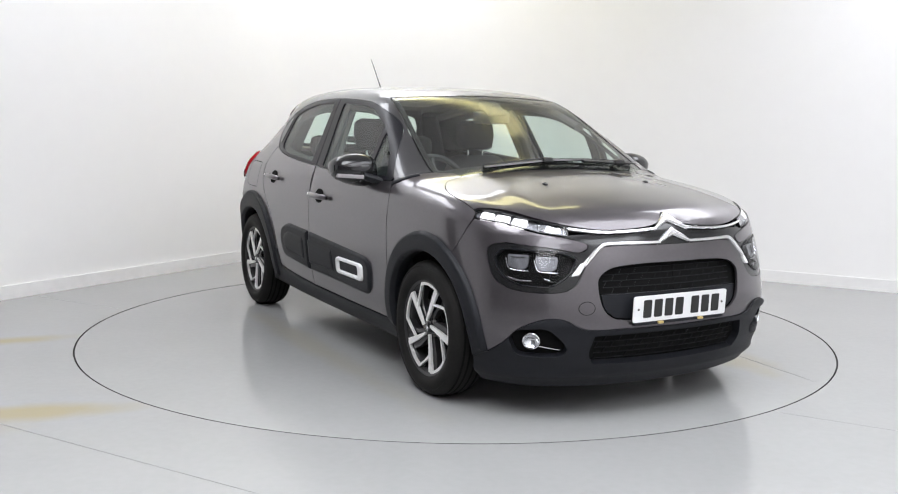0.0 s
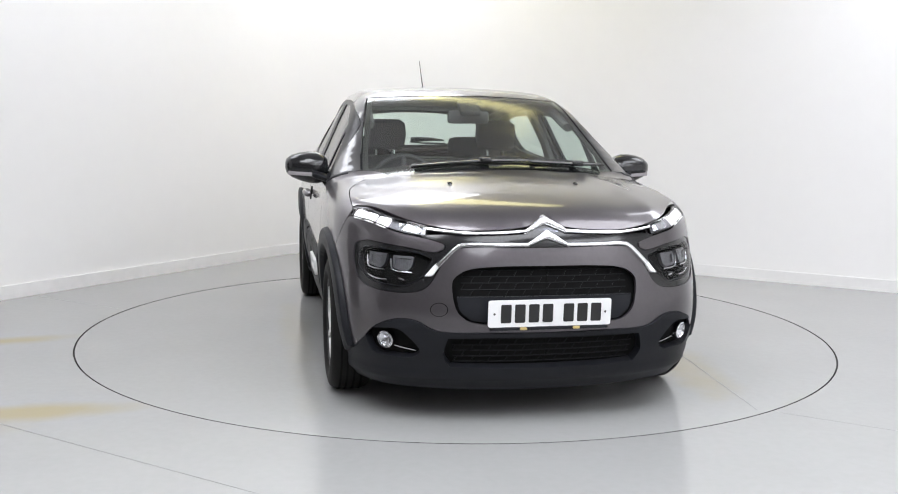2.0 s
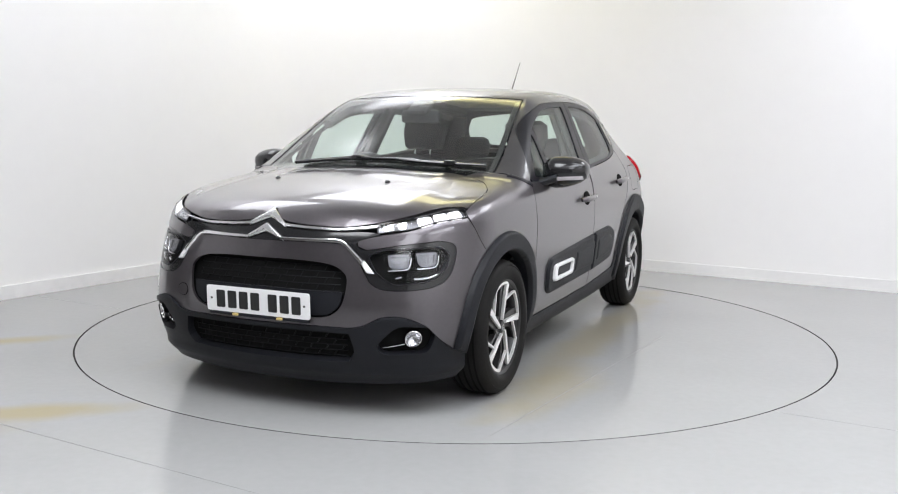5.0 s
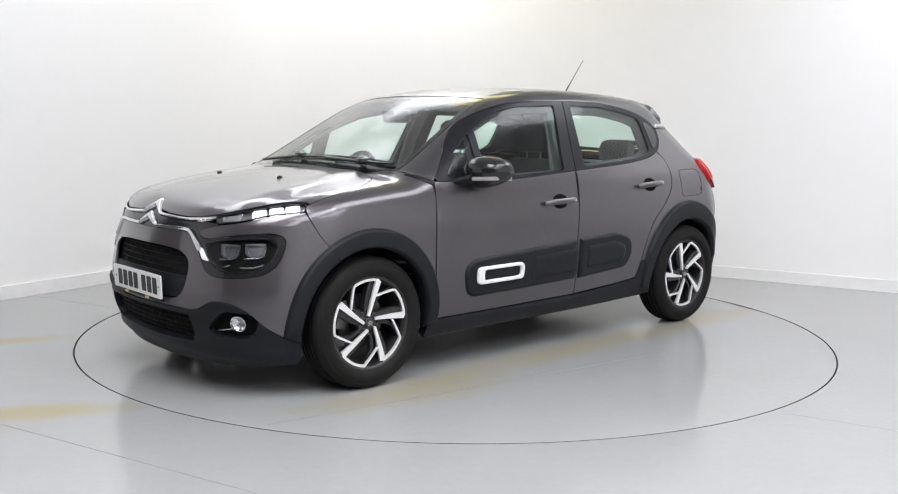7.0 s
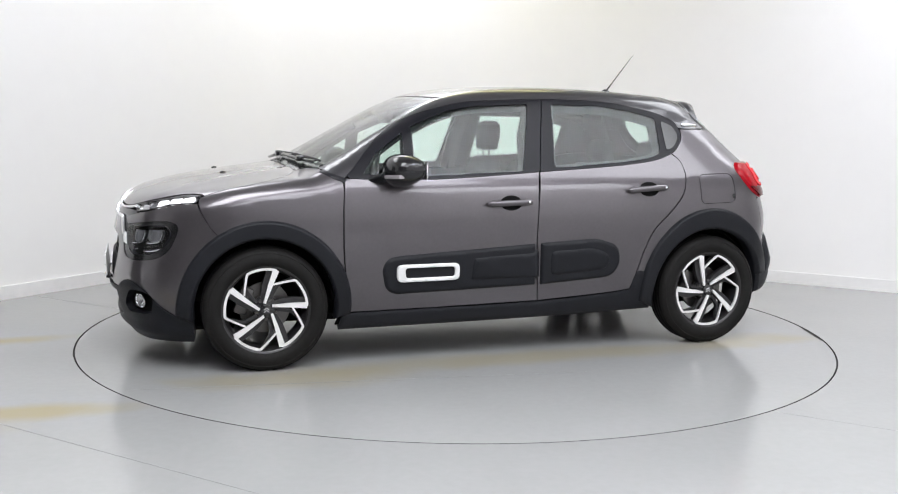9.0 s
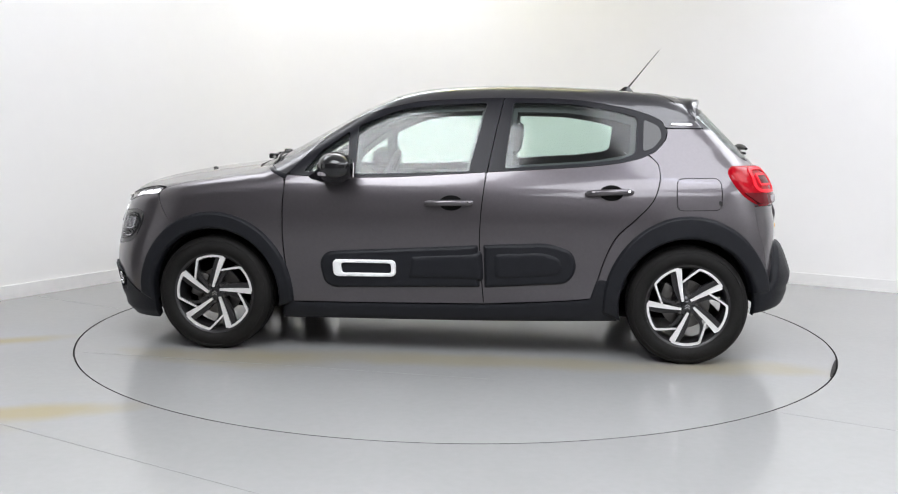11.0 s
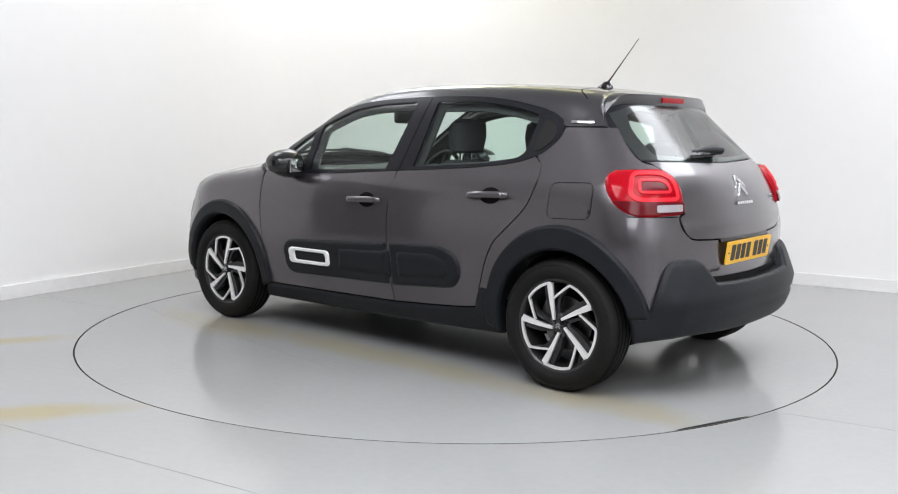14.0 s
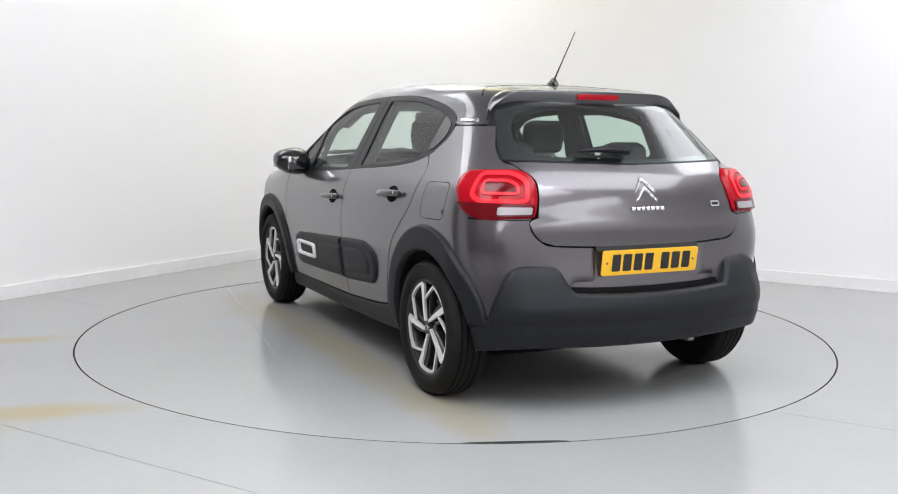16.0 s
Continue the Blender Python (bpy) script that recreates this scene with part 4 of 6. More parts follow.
def car_glass(car):
    # door window frames and panes
    fr = loop(cut(BELT, -0.2, 0.85) + [0, 0.002], [(-0.204, 0.997), (-0.24, 1.19), (-0.281, 1.386)], np.array([p for p in curve(WIN_TOP, 0.01) if p[0] >= -0.281 and p[0] <= 0.856])[::-1])
    tri = rounded([(0.775, 0.985), (0.690, 1.096), (0.545, 1.200), (0.545, 0.978)], 0.012)
    main = rounded([(0.497, 0.974), (0.497, 1.232), (0.280, 1.320), (0.113, 1.347), (-0.195, 1.362), (-0.110, 1.000)], [0.01, 0.015, 0.05, 0.06, 0.02, 0.012])
    rr = loop(cut(BELT, -1.149, -0.21) + [0, 0.002], [(-1.150, 1.184), (-1.160, 1.225), (-1.132, 1.270)], np.array([p for p in curve(WIN_TOP, 0.01) if -1.13 <= p[0] <= -0.287])[::-1], [(-0.287, 1.386), (-0.246, 1.19), (-0.210, 0.998)])
    rmain = rounded([(-0.298, 1.018), (-0.335, 1.364), (-0.640, 1.362), (-0.850, 1.332), (-1.000, 1.296), (-0.985, 1.110), (-0.930, 1.078), (-0.760, 1.052)], [0.012, 0.02, 0.06, 0.05, 0.03, 0.04, 0.04, 0.05])
    quart = rounded([(-1.030, 1.282), (-1.115, 1.245), (-1.130, 1.190), (-1.075, 1.130), (-1.022, 1.112)], [0.02, 0.03, 0.03, 0.02, 0.02])
    for f in (False, True):
        w = panel("front_window", fr, from_side, SATIN_BLACK, car, holes=(tri, main), off=-0.001, thick=0.02, h=0.03, flip=f, label="gloss black window frame")
        panel("pane", inset(main, -0.006), from_side, GLASS_SIDE, w, off=-0.006, thick=0.0, h=0.04, flip=f).visible_shadow = False
        panel("inner_window_trim", inset(fr, 0.004), from_side, INNER_PLASTIC, car, holes=(inset(main, 0.020), inset(tri, 0.004)), off=-0.045, thick=0.012, h=0.04, flip=f)
        panel("quarter_pane", inset(tri, -0.006), from_side, GLASS_SIDE, w, off=-0.006, thick=0.0, h=0.04, flip=f).visible_shadow = False
        w = panel("rear_window", rr, from_side, SATIN_BLACK, car, holes=(rmain,), off=-0.001, thick=0.02, h=0.03, flip=f, label="gloss black window frame")
        panel("pane", inset(rmain, -0.006), from_side, GLASS_SIDE, w, off=-0.006, thick=0.0, h=0.04, flip=f).visible_shadow = False
        panel("inner_window_trim", inset(rr, 0.004), from_side, INNER_PLASTIC, car, holes=(inset(rmain, 0.028),), off=-0.045, thick=0.012, h=0.04, flip=f)
        panel("quarter_panel", quart, from_side, GLOSS_BLACK, w, off=0.003, thick=0.004, h=0.03, flip=f)
    # windscreen
    half = loop([(1.120, 0.0), (1.105, 0.30), (1.075, 0.545), (0.983, 0.652)], [(0.983, 0.652), (0.84, 0.637), (0.66, 0.609), (0.47, 0.577), (0.292, 0.547)], [(0.292, 0.547), (0.332, 0.40), (0.364, 0.20), (0.374, 0.0)])
    ws = np.vstack([half, (half * [1, -1])[::-1]])
    ws = ws[np.linalg.norm(ws - np.roll(ws, 1, 0), axis=1) > 2e-3]
    s = panel("windscreen", ws, from_top, GLASS_WIND, car, off=-0.002, thick=0.0, gap=0.003, h=0.05, label="clear curved windscreen")
    s.visible_shadow = False
    hole = inset(ws, 0.032)
    hole[:, 0] = np.minimum(hole[:, 0], 1.03 - 0.12 * np.abs(hole[:, 1]) ** 2)
    panel("screen_border", ws, from_top, GLOSS_BLACK, s, holes=(hole,), off=-0.005, thick=0.004, gap=0.002, h=0.04)
    # cowl under the wipers
    cw = loop([(1.14, 0.0), (1.12, 0.32), (1.08, 0.56)], [(1.08, 0.56), (1.04, 0.56), (1.075, 0.30), (1.09, 0.0)])
    for f in (False, True):
        ribbon("pillar_foot", curve([(0.975, 0.998), (0.92, 0.972), (0.868, 0.952)], 0.015), from_side, 0.026, 0.004, SATIN_BLACK, car, f, lift_by=0.0005)
    both("cowl", cw, from_top, CLADDING, car, off=-0.012, thick=0.02, h=0.03)
    # rear window with black border
    glass = sym(np.vstack([curve([(0.0, 1.372), (0.40, 1.366), (0.72, 1.345), (0.900, 1.305)]), curve([(0.900, 1.305), (0.832, 1.236), (0.766, 1.148), (0.712, 1.089)]), curve([(0.712, 1.089), (0.40, 1.082), (0.0, 1.074)])]))
    hole = sym(np.vstack([curve([(0.0, 1.345), (0.40, 1.341), (0.70, 1.320), (0.770, 1.300)]), curve([(0.770, 1.300), (0.742, 1.23), (0.672, 1.150), (0.630, 1.115)]), curve([(0.630, 1.115), (0.35, 1.102), (0.0, 1.096)])]))
    w = panel("rear_screen", glass, from_tail, GLASS_REAR, car, off=-0.002, thick=0.0, gap=0.003, h=0.05, label="rear window glass")
    w.visible_shadow = False
    wide = glass * [1.0, 1.0]
    wide[:, 0] *= 1.0 + 0.05 * np.clip((wide[:, 1] - 1.10) / 0.10, 0, 1)
    wide[:, 1] += 0.045 * np.clip((wide[:, 1] - 1.25) / 0.05, 0, 1)
    panel("screen_border", wide, from_tail, SATIN_BLACK, w, holes=(hole,), off=-0.0055, thick=0.004, h=0.04)


def shell(bm, rows):
    """Skin a grid of points, closed across its ends."""
    vs = [[bm.verts.new(p) for p in r] for r in rows]
    n = len(vs[0])
    for a, b in zip(vs, vs[1:]):
        for k in range(n):
            bm.faces.new((a[k], a[(k + 1) % n], b[(k + 1) % n], b[k]))
    bm.faces.new(vs[0][::-1])
    bm.faces.new(vs[-1])
    bmesh.ops.recalc_face_normals(bm, faces=bm.faces[:])
    return bm


def plate(parent, name, centre, lean, face_x, colour, label):
    """A number plate with seven plain dark bars for its writing. Local x across, z up, y towards the back."""
    m = Matrix.Translation(centre) @ Matrix.Rotation(radians(90 if face_x > 0 else -90), 4, "Z") @ Matrix.Rotation(radians(lean), 4, "X")
    bm = bmesh.new()
    prism(bm, rounded([(-0.26, -0.0555), (0.26, -0.0555), (0.26, 0.0555), (-0.26, 0.0555)], 0.012, 0.05), 0.0, 0.006, m)
    p = part(name, bm, colour, parent, label)
    x = -0.208
    for k in range(7):
        bm = bmesh.new()
        prism(bm, rounded([(x, -0.038), (x + 0.044, -0.038), (x + 0.044, 0.038), (x, 0.038)], 0.004, 0.05), -0.0015, 0.001, m)
        part("bar", bm, PLATE_INK, p)
        x += 0.0585 + (0.03 if k == 3 else 0.0)
    for sx in (-0.235, 0.235):
        bm = bmesh.new()
        prism(bm, [(sx + 0.005 * math.cos(a), 0.005 * math.sin(a)) for a in (2 * math.pi * i / 10 for i in range(10))], -0.002, 0.001, m)
        part("screw", bm, STEEL, p)
    return p


def chevron(how, z_tip, spread, drop, w, foot, parent, label="", rise=0.011):
    """A chrome V with bevelled edges: tip height, half spread, drop of its arms, depth at the tip and at the feet."""
    half = np.vstack([curve([(0.0, z_tip), (0.010, z_tip - 0.006)], 0.006), curve([(0.010, z_tip - 0.006), (spread, z_tip - drop)], 0.012), curve([(spread, z_tip - drop - foot), (0.012, z_tip - w - 0.004)], 0.012), [(0.0, z_tip - w)]])
    return panel("chevron", sym(half), how, SATIN_CHROME, parent, off=rise, thick=0.006, edge=0.006, h=0.008, label=label)


def car_front(car):
    # painted bumper face with openings
    grille = sym(np.vstack([curve([(0.0, 0.668), (0.16, 0.667), (0.27, 0.655), (0.318, 0.622), (0.326, 0.58), (0.312, 0.50), (0.285, 0.458), (0.24, 0.438), (0.12, 0.430), (0.0, 0.428)])]))
    mask_low = [(0.0, 0.742), (0.07, 0.742), (0.30, 0.740), (0.355, 0.690), (0.405, 0.585), (0.47, 0.556), (0.60, 0.566), (0.668, 0.610), (0.700, 0.700), (0.690, 0.740), (0.640, 0.755)]
    low_top = [(0.752, 0.283), (0.69, 0.292), (0.63, 0.345), (0.575, 0.410), (0.50, 0.448), (0.435, 0.444), (0.36, 0.402), (0.21, 0.400), (0.0, 0.398)]
    top = [(0.640, 0.755), (0.50, 0.738), (0.388, 0.720), (0.362, 0.750), (0.435, 0.775), (0.54, 0.796), (0.65, 0.828), (0.766, 0.842)]
    nose_arch = arch(1.27, 0.40, 0.40, 0.2, 0, 62, 24)[::-1] * [-1, 1] + [2.3, 0]
    half = np.vstack([curve(mask_low, 0.01), curve(top), curve([(0.768, 0.842), (0.782, 0.815), (0.827, 0.730), (0.858, 0.688)]), nose_arch, curve(low_top[1:])])
    face = sym(half)
    panel("front_bumper", face, from_nose, PAINT, car, holes=(grille,), gap=0.001, h=0.025, label="grey painted front bumper")
    # black band with the lamps
    up = [(0.0, 0.850), (0.06, 0.818), (0.075, 0.808), (0.28, 0.795), (0.42, 0.790), (0.44, 0.775), (0.362, 0.750), (0.388, 0.720), (0.50, 0.738), (0.640, 0.755)]
    half = np.vstack([curve(up, 0.01), curve(mask_low, 0.01)[::-1]])
    half = half[np.concatenate([[True], np.linalg.norm(np.diff(half, axis=0), axis=1) > 1e-3])]
    lamp = rounded([(0.678, 0.700), (0.645, 0.735), (0.450, 0.722), (0.392, 0.697), (0.418, 0.628), (0.474, 0.578), (0.600, 0.588), (0.655, 0.629)], [0.03, 0.03, 0.02, 0.02, 0.02, 0.03, 0.04, 0.03], 0.012)
    panel("front_band", sym(half), from_nose, GLOSS_BLACK, car, off=-0.004, thick=0.02, gap=0.001, h=0.025, holes=(lamp, lamp * [-1, 1]), label="gloss black band round the headlamps")
    # grille insert
    g = panel("grille", inset(grille, -0.012), from_nose, DARK, car, off=-0.035, thick=0.01, h=0.04, label="black honeycomb grille")
    mesh_grille(g, 0.52, 0.655, 0.30, from_nose, -0.030)
    bar = sym(np.vstack([curve([(0.0, 0.548), (0.312, 0.545)]), curve([(0.312, 0.545), (0.30, 0.49), (0.275, 0.46), (0.23, 0.442), (0.0, 0.434)])]))
    panel("plate_bracket", bar, from_nose, CLADDING, g, off=-0.012, thick=0.012, h=0.03)
    # headlamps
    drl = rounded([(0.777, 0.878), (0.700, 0.880), (0.545, 0.846), (0.432, 0.822), (0.430, 0.782), (0.538, 0.800), (0.648, 0.832), (0.766, 0.845)], [0.015, 0.02, 0.02, 0.008, 0.008, 0.02, 0.02, 0.01], 0.012)
    for f in (1, -1):
        d = panel("headlamp_upper", drl * [f, 1], from_nose, LAMP_LENS, car, off=-0.014, thick=0.01, h=0.03, label="slim lit daytime running lamp")
        panel("lens", drl * [f, 1], from_nose, LENS_CLEAR, d, off=0.001, thick=0.0, h=0.04).visible_shadow = False
        panel("bezel", drl * [f, 1], from_nose, GLOSS_BLACK, d, holes=(inset(drl, 0.003) * [f, 1],), off=0.0015, thick=0.016, h=0.03)
        for k, (u0, z0, z1) in enumerate(((0.715, 0.872, 0.846), (0.655, 0.864, 0.840), (0.592, 0.852, 0.824))):
            q = rounded([(u0 + 0.032, z0 + 0.004), (u0 - 0.022, z0 - 0.004), (u0 - 0.016, z1 - 0.013), (u0 + 0.034, z1 - 0.006)], 0.010, 0.008)
            panel("led", q * [f, 1], from_nose, LED_WHITE, d, off=-0.006, thick=0.006, h=0.02, label="lit white lamp segment")
        q = rounded([(0.535, 0.836), (0.455, 0.818), (0.452, 0.795), (0.530, 0.808)], 0.006, 0.01)
        panel("indicator", q * [f, 1], from_nose, LAMP_SILVER, d, off=-0.008, thick=0.005, h=0.02, relief=lambda v: 0.003 * np.sin(v[:, 0] * 500))
        d = panel("headlamp", lamp * [f, 1], from_nose, LAMP_GREY, car, off=-0.035, thick=0.01, h=0.03, label="dark headlamp unit with two clear reflectors")
        panel("lens", lamp * [f, 1], from_nose, LENS_CLEAR, d, off=0.003, thick=0.0, h=0.04).visible_shadow = False
        ring = inset(lamp, 0.004)
        panel("lamp_wall", lamp * [f, 1], from_nose, LAMP_GREY, d, holes=(ring * [f, 1],), off=0.0, thick=0.04, h=0.03)
        for u0, z0 in ((0.590, 0.675), (0.495, 0.668)):
            q = rounded([(u0 + 0.040, z0 + 0.036), (u0 - 0.034, z0 + 0.034), (u0 - 0.030, z0 - 0.012), (u0 - 0.012, z0 - 0.026), (u0 + 0.034, z0 - 0.016)], 0.01, 0.008)
            panel("reflector", q * [f, 1], from_nose, LAMP_LENS, d, holes=(inset(q, 0.009) * [f, 1],), off=-0.010, thick=0.022, h=0.015)
            panel("projector", inset(q, 0.009) * [f, 1], from_nose, LAMP_LENS, d, off=-0.018, thick=0.006, h=0.012)
            path = curve(np.array([(u0 + 0.044, z0 + 0.020), (u0 + 0.036, z0 - 0.016), (u0 + 0.018, z0 - 0.028), (u0 - 0.034, z0 - 0.032)]) * [f, 1], 0.008)
            ribbon("light_guide", path, from_nose, 0.006, 0.004, LAMP_SILVER, d, lift_by=-0.008)
        for c in ([(0.625, 0.618), (0.59, 0.606), (0.545, 0.604)], [(0.505, 0.612), (0.485, 0.606)]):
            ribbon("light_guide", curve(np.array(c) * [f, 1], 0.008), from_nose, 0.008, 0.004, LAMP_SILVER, d, lift_by=-0.014)
    # chrome strips and chevrons
    for f in (1, -1):
        ribbon("chrome_strip", curve(np.array([(0.075, 0.806), (0.16, 0.800), (0.28, 0.796), (0.36, 0.801), (0.432, 0.810)]) * [f, 1], 0.015), from_nose, 0.013, 0.008, CHROME, car, lift_by=0.003)
        path = curve(np.array([(0.070, 0.752), (0.18, 0.752), (0.285, 0.752), (0.318, 0.740), (0.352, 0.700), (0.378, 0.665)]) * [f, 1], 0.012)
        ribbon("chrome_strip", path, from_nose, np.linspace(0.014, 0.020, len(path)), 0.009, CHROME, car, lift_by=0.003)
        q = rounded([(0.364, 0.682), (0.386, 0.676), (0.420, 0.622), (0.392, 0.626)], 0.004, 0.01)
        d = panel("lamp_accent", q * [f, 1], from_nose, WHITE_TRIM, car, off=0.006, thick=0.01, edge=0.004, h=0.015, label="ribbed light strip at the end of the chrome")
    chevron(from_nose, 0.868, 0.084, 0.058, 0.034, 0.013, car, "chrome chevron")
    chevron(from_nose, 0.812, 0.082, 0.056, 0.036, 0.014, car, "chrome chevron")
    # lower bumper in black plastic
    low_g = sym(np.vstack([curve([(0.0, 0.378), (0.20, 0.378), (0.335, 0.374)]), curve([(0.335, 0.374), (0.352, 0.30), (0.335, 0.252)]), curve([(0.335, 0.252), (0.18, 0.246), (0.0, 0.244)])]))
    fog = rounded([(0.612, 0.372), (0.585, 0.402), (0.490, 0.412), (0.440, 0.350), (0.425, 0.318), (0.450, 0.288), (0.590, 0.292)], [0.03, 0.03, 0.03, 0.04, 0.02, 0.02, 0.03], 0.012)
    half = np.vstack([curve(low_top[::-1]), curve([(0.752, 0.283), (0.748, 0.20), (0.735, 0.155)]), curve([(0.735, 0.155), (0.50, 0.148), (0.25, 0.140), (0.0, 0.138)])])

    def lip(v):
        return 0.012 * np.exp(-((v[:, 1] - 0.205) / 0.022) ** 2) + 0.008 * np.exp(-((v[:, 1] - 0.425) / 0.02) ** 2)

    b = panel("lower_bumper", sym(half), from_nose, CLADDING, car, holes=(low_g, fog, fog * [-1, 1]), off=0.006, thick=0.03, gap=0.001, h=0.02, relief=lip, label="black plastic lower front bumper")
    g = panel("lower_grille", inset(low_g, -0.01), from_nose, DARK, b, off=-0.035, thick=0.01, h=0.04)
    mesh_grille(g, 0.256, 0.366, 0.325, from_nose, -0.028)
    for f in (1, -1):
        c = panel("fog_lamp_recess", inset(fog, -0.008) * [f, 1], from_nose, DARK, b, off=-0.040, thick=0.01, h=0.03)
        q = on_skin([(0.540 * f, 0.355)], from_nose, -0.006)[0]
        nrm = Vector(grad(q[None])[0])
        m = Matrix.Translation(q) @ nrm.to_track_quat("Y", "Z").to_matrix().to_4x4()
        bm = bmesh.new()
        lathe(bm, [(0.036, -0.03), (0.036, 0.004), (0.033, 0.006), (0.031, 0.0)], 32, m)
        fl = part("fog_lamp", bm, CHROME, b, "round clear fog lamp")
        bm = bmesh.new()
        lathe(bm, [(0.0005, -0.022), (0.014, -0.018), (0.031, -0.002)], 24, m)
        part("reflector", bm, LAMP_SILVER, fl)
        bm = bmesh.new()
        lathe(bm, [(0.032, 0.002), (0.020, 0.007), (0.0005, 0.009)], 24, m)
        part("lens", bm, LENS_CLEAR, fl).visible_shadow = False
        ribbon("recess_strip", curve(np.array([(0.515, 0.325), (0.445, 0.306)]) * [f, 1], 0.01), from_nose, 0.006, 0.004, LAMP_SILVER, b, lift_by=-0.024)
    # tow-eye cover
    ring = np.array([(-0.365 + 0.026 * math.cos(a), 0.492 + 0.026 * math.sin(a)) for a in (2 * math.pi * i / 26 for i in range(26))])
    panel("tow_eye_seam", (ring - [-0.365, 0.492]) * 1.09 + [-0.365, 0.492], from_nose, DARK, car, off=0.0008, thick=0.003, h=0.02)
    panel("tow_eye_cover", ring, from_nose, PAINT, car, off=0.0022, thick=0.003, h=0.02)
    plate(car, "number_plate", (2.036, 0, 0.482), 3, 1, PLATE_WHITE, "white number plate with dark bars")
    bm = bmesh.new()
    box(bm, (2.012, -0.25, 0.412), (2.034, 0.25, 0.424), 0.003)
    part("plate_holder", bm, CLADDING, car)
    for y in (-0.112, 0.112):
        bm = bmesh.new()
        box(bm, (2.030, y - 0.014, 0.414), (2.042, y + 0.014, 0.425), 0.003)
        part("plate_clip", bm, CLIP_AMBER, car, "pale amber plate clip")
    # undertray
    bm = bmesh.new()
    box(bm, (1.40, -0.50, 0.16), (1.80, 0.50, 0.18), 0.006)
    part("undertray", bm, DARK, car)
    # washer jets
    for f in (1, -1):
        q = on_skin([(1.428, 0.30 * f)], from_top, 0.002)[0]
        bm = bmesh.new()
        bmesh.ops.create_uvsphere(bm, u_segments=12, v_segments=8, radius=0.011, matrix=Matrix.Translation(q) @ Matrix.Diagonal((1.5, 1, 0.7, 1)))
        part("washer_jet", bm, GLOSS_BLACK, car)


def mesh_grille(parent, z0, z1, half_u, how, off):
    """Rows of small staggered bars."""
    bm = bmesh.new()
    n = max(3, int((z1 - z0) / 0.024))
    for i in range(n + 1):
        z = z0 + (z1 - z0) * i / n
        pts = on_skin(np.stack([np.linspace(-half_u, half_u, 41), np.full(41, z)], 1), how, off)
        tube(bm, pts, 0.0035, 5)
    for i in range(n):
        za, zb = z0 + (z1 - z0) * i / n, z0 + (z1 - z0) * (i + 1) / n
        for u in np.arange(-half_u + (0.03 if i % 2 else 0.0), half_u, 0.06):
            a, b = on_skin([(u, za), (u + 0.012, zb)], how, off)
            tube(bm, [a, b], 0.0035, 5)
    return tagged(part("mesh_bar", bm, GRILLE_BLACK, parent), kind="stuff")


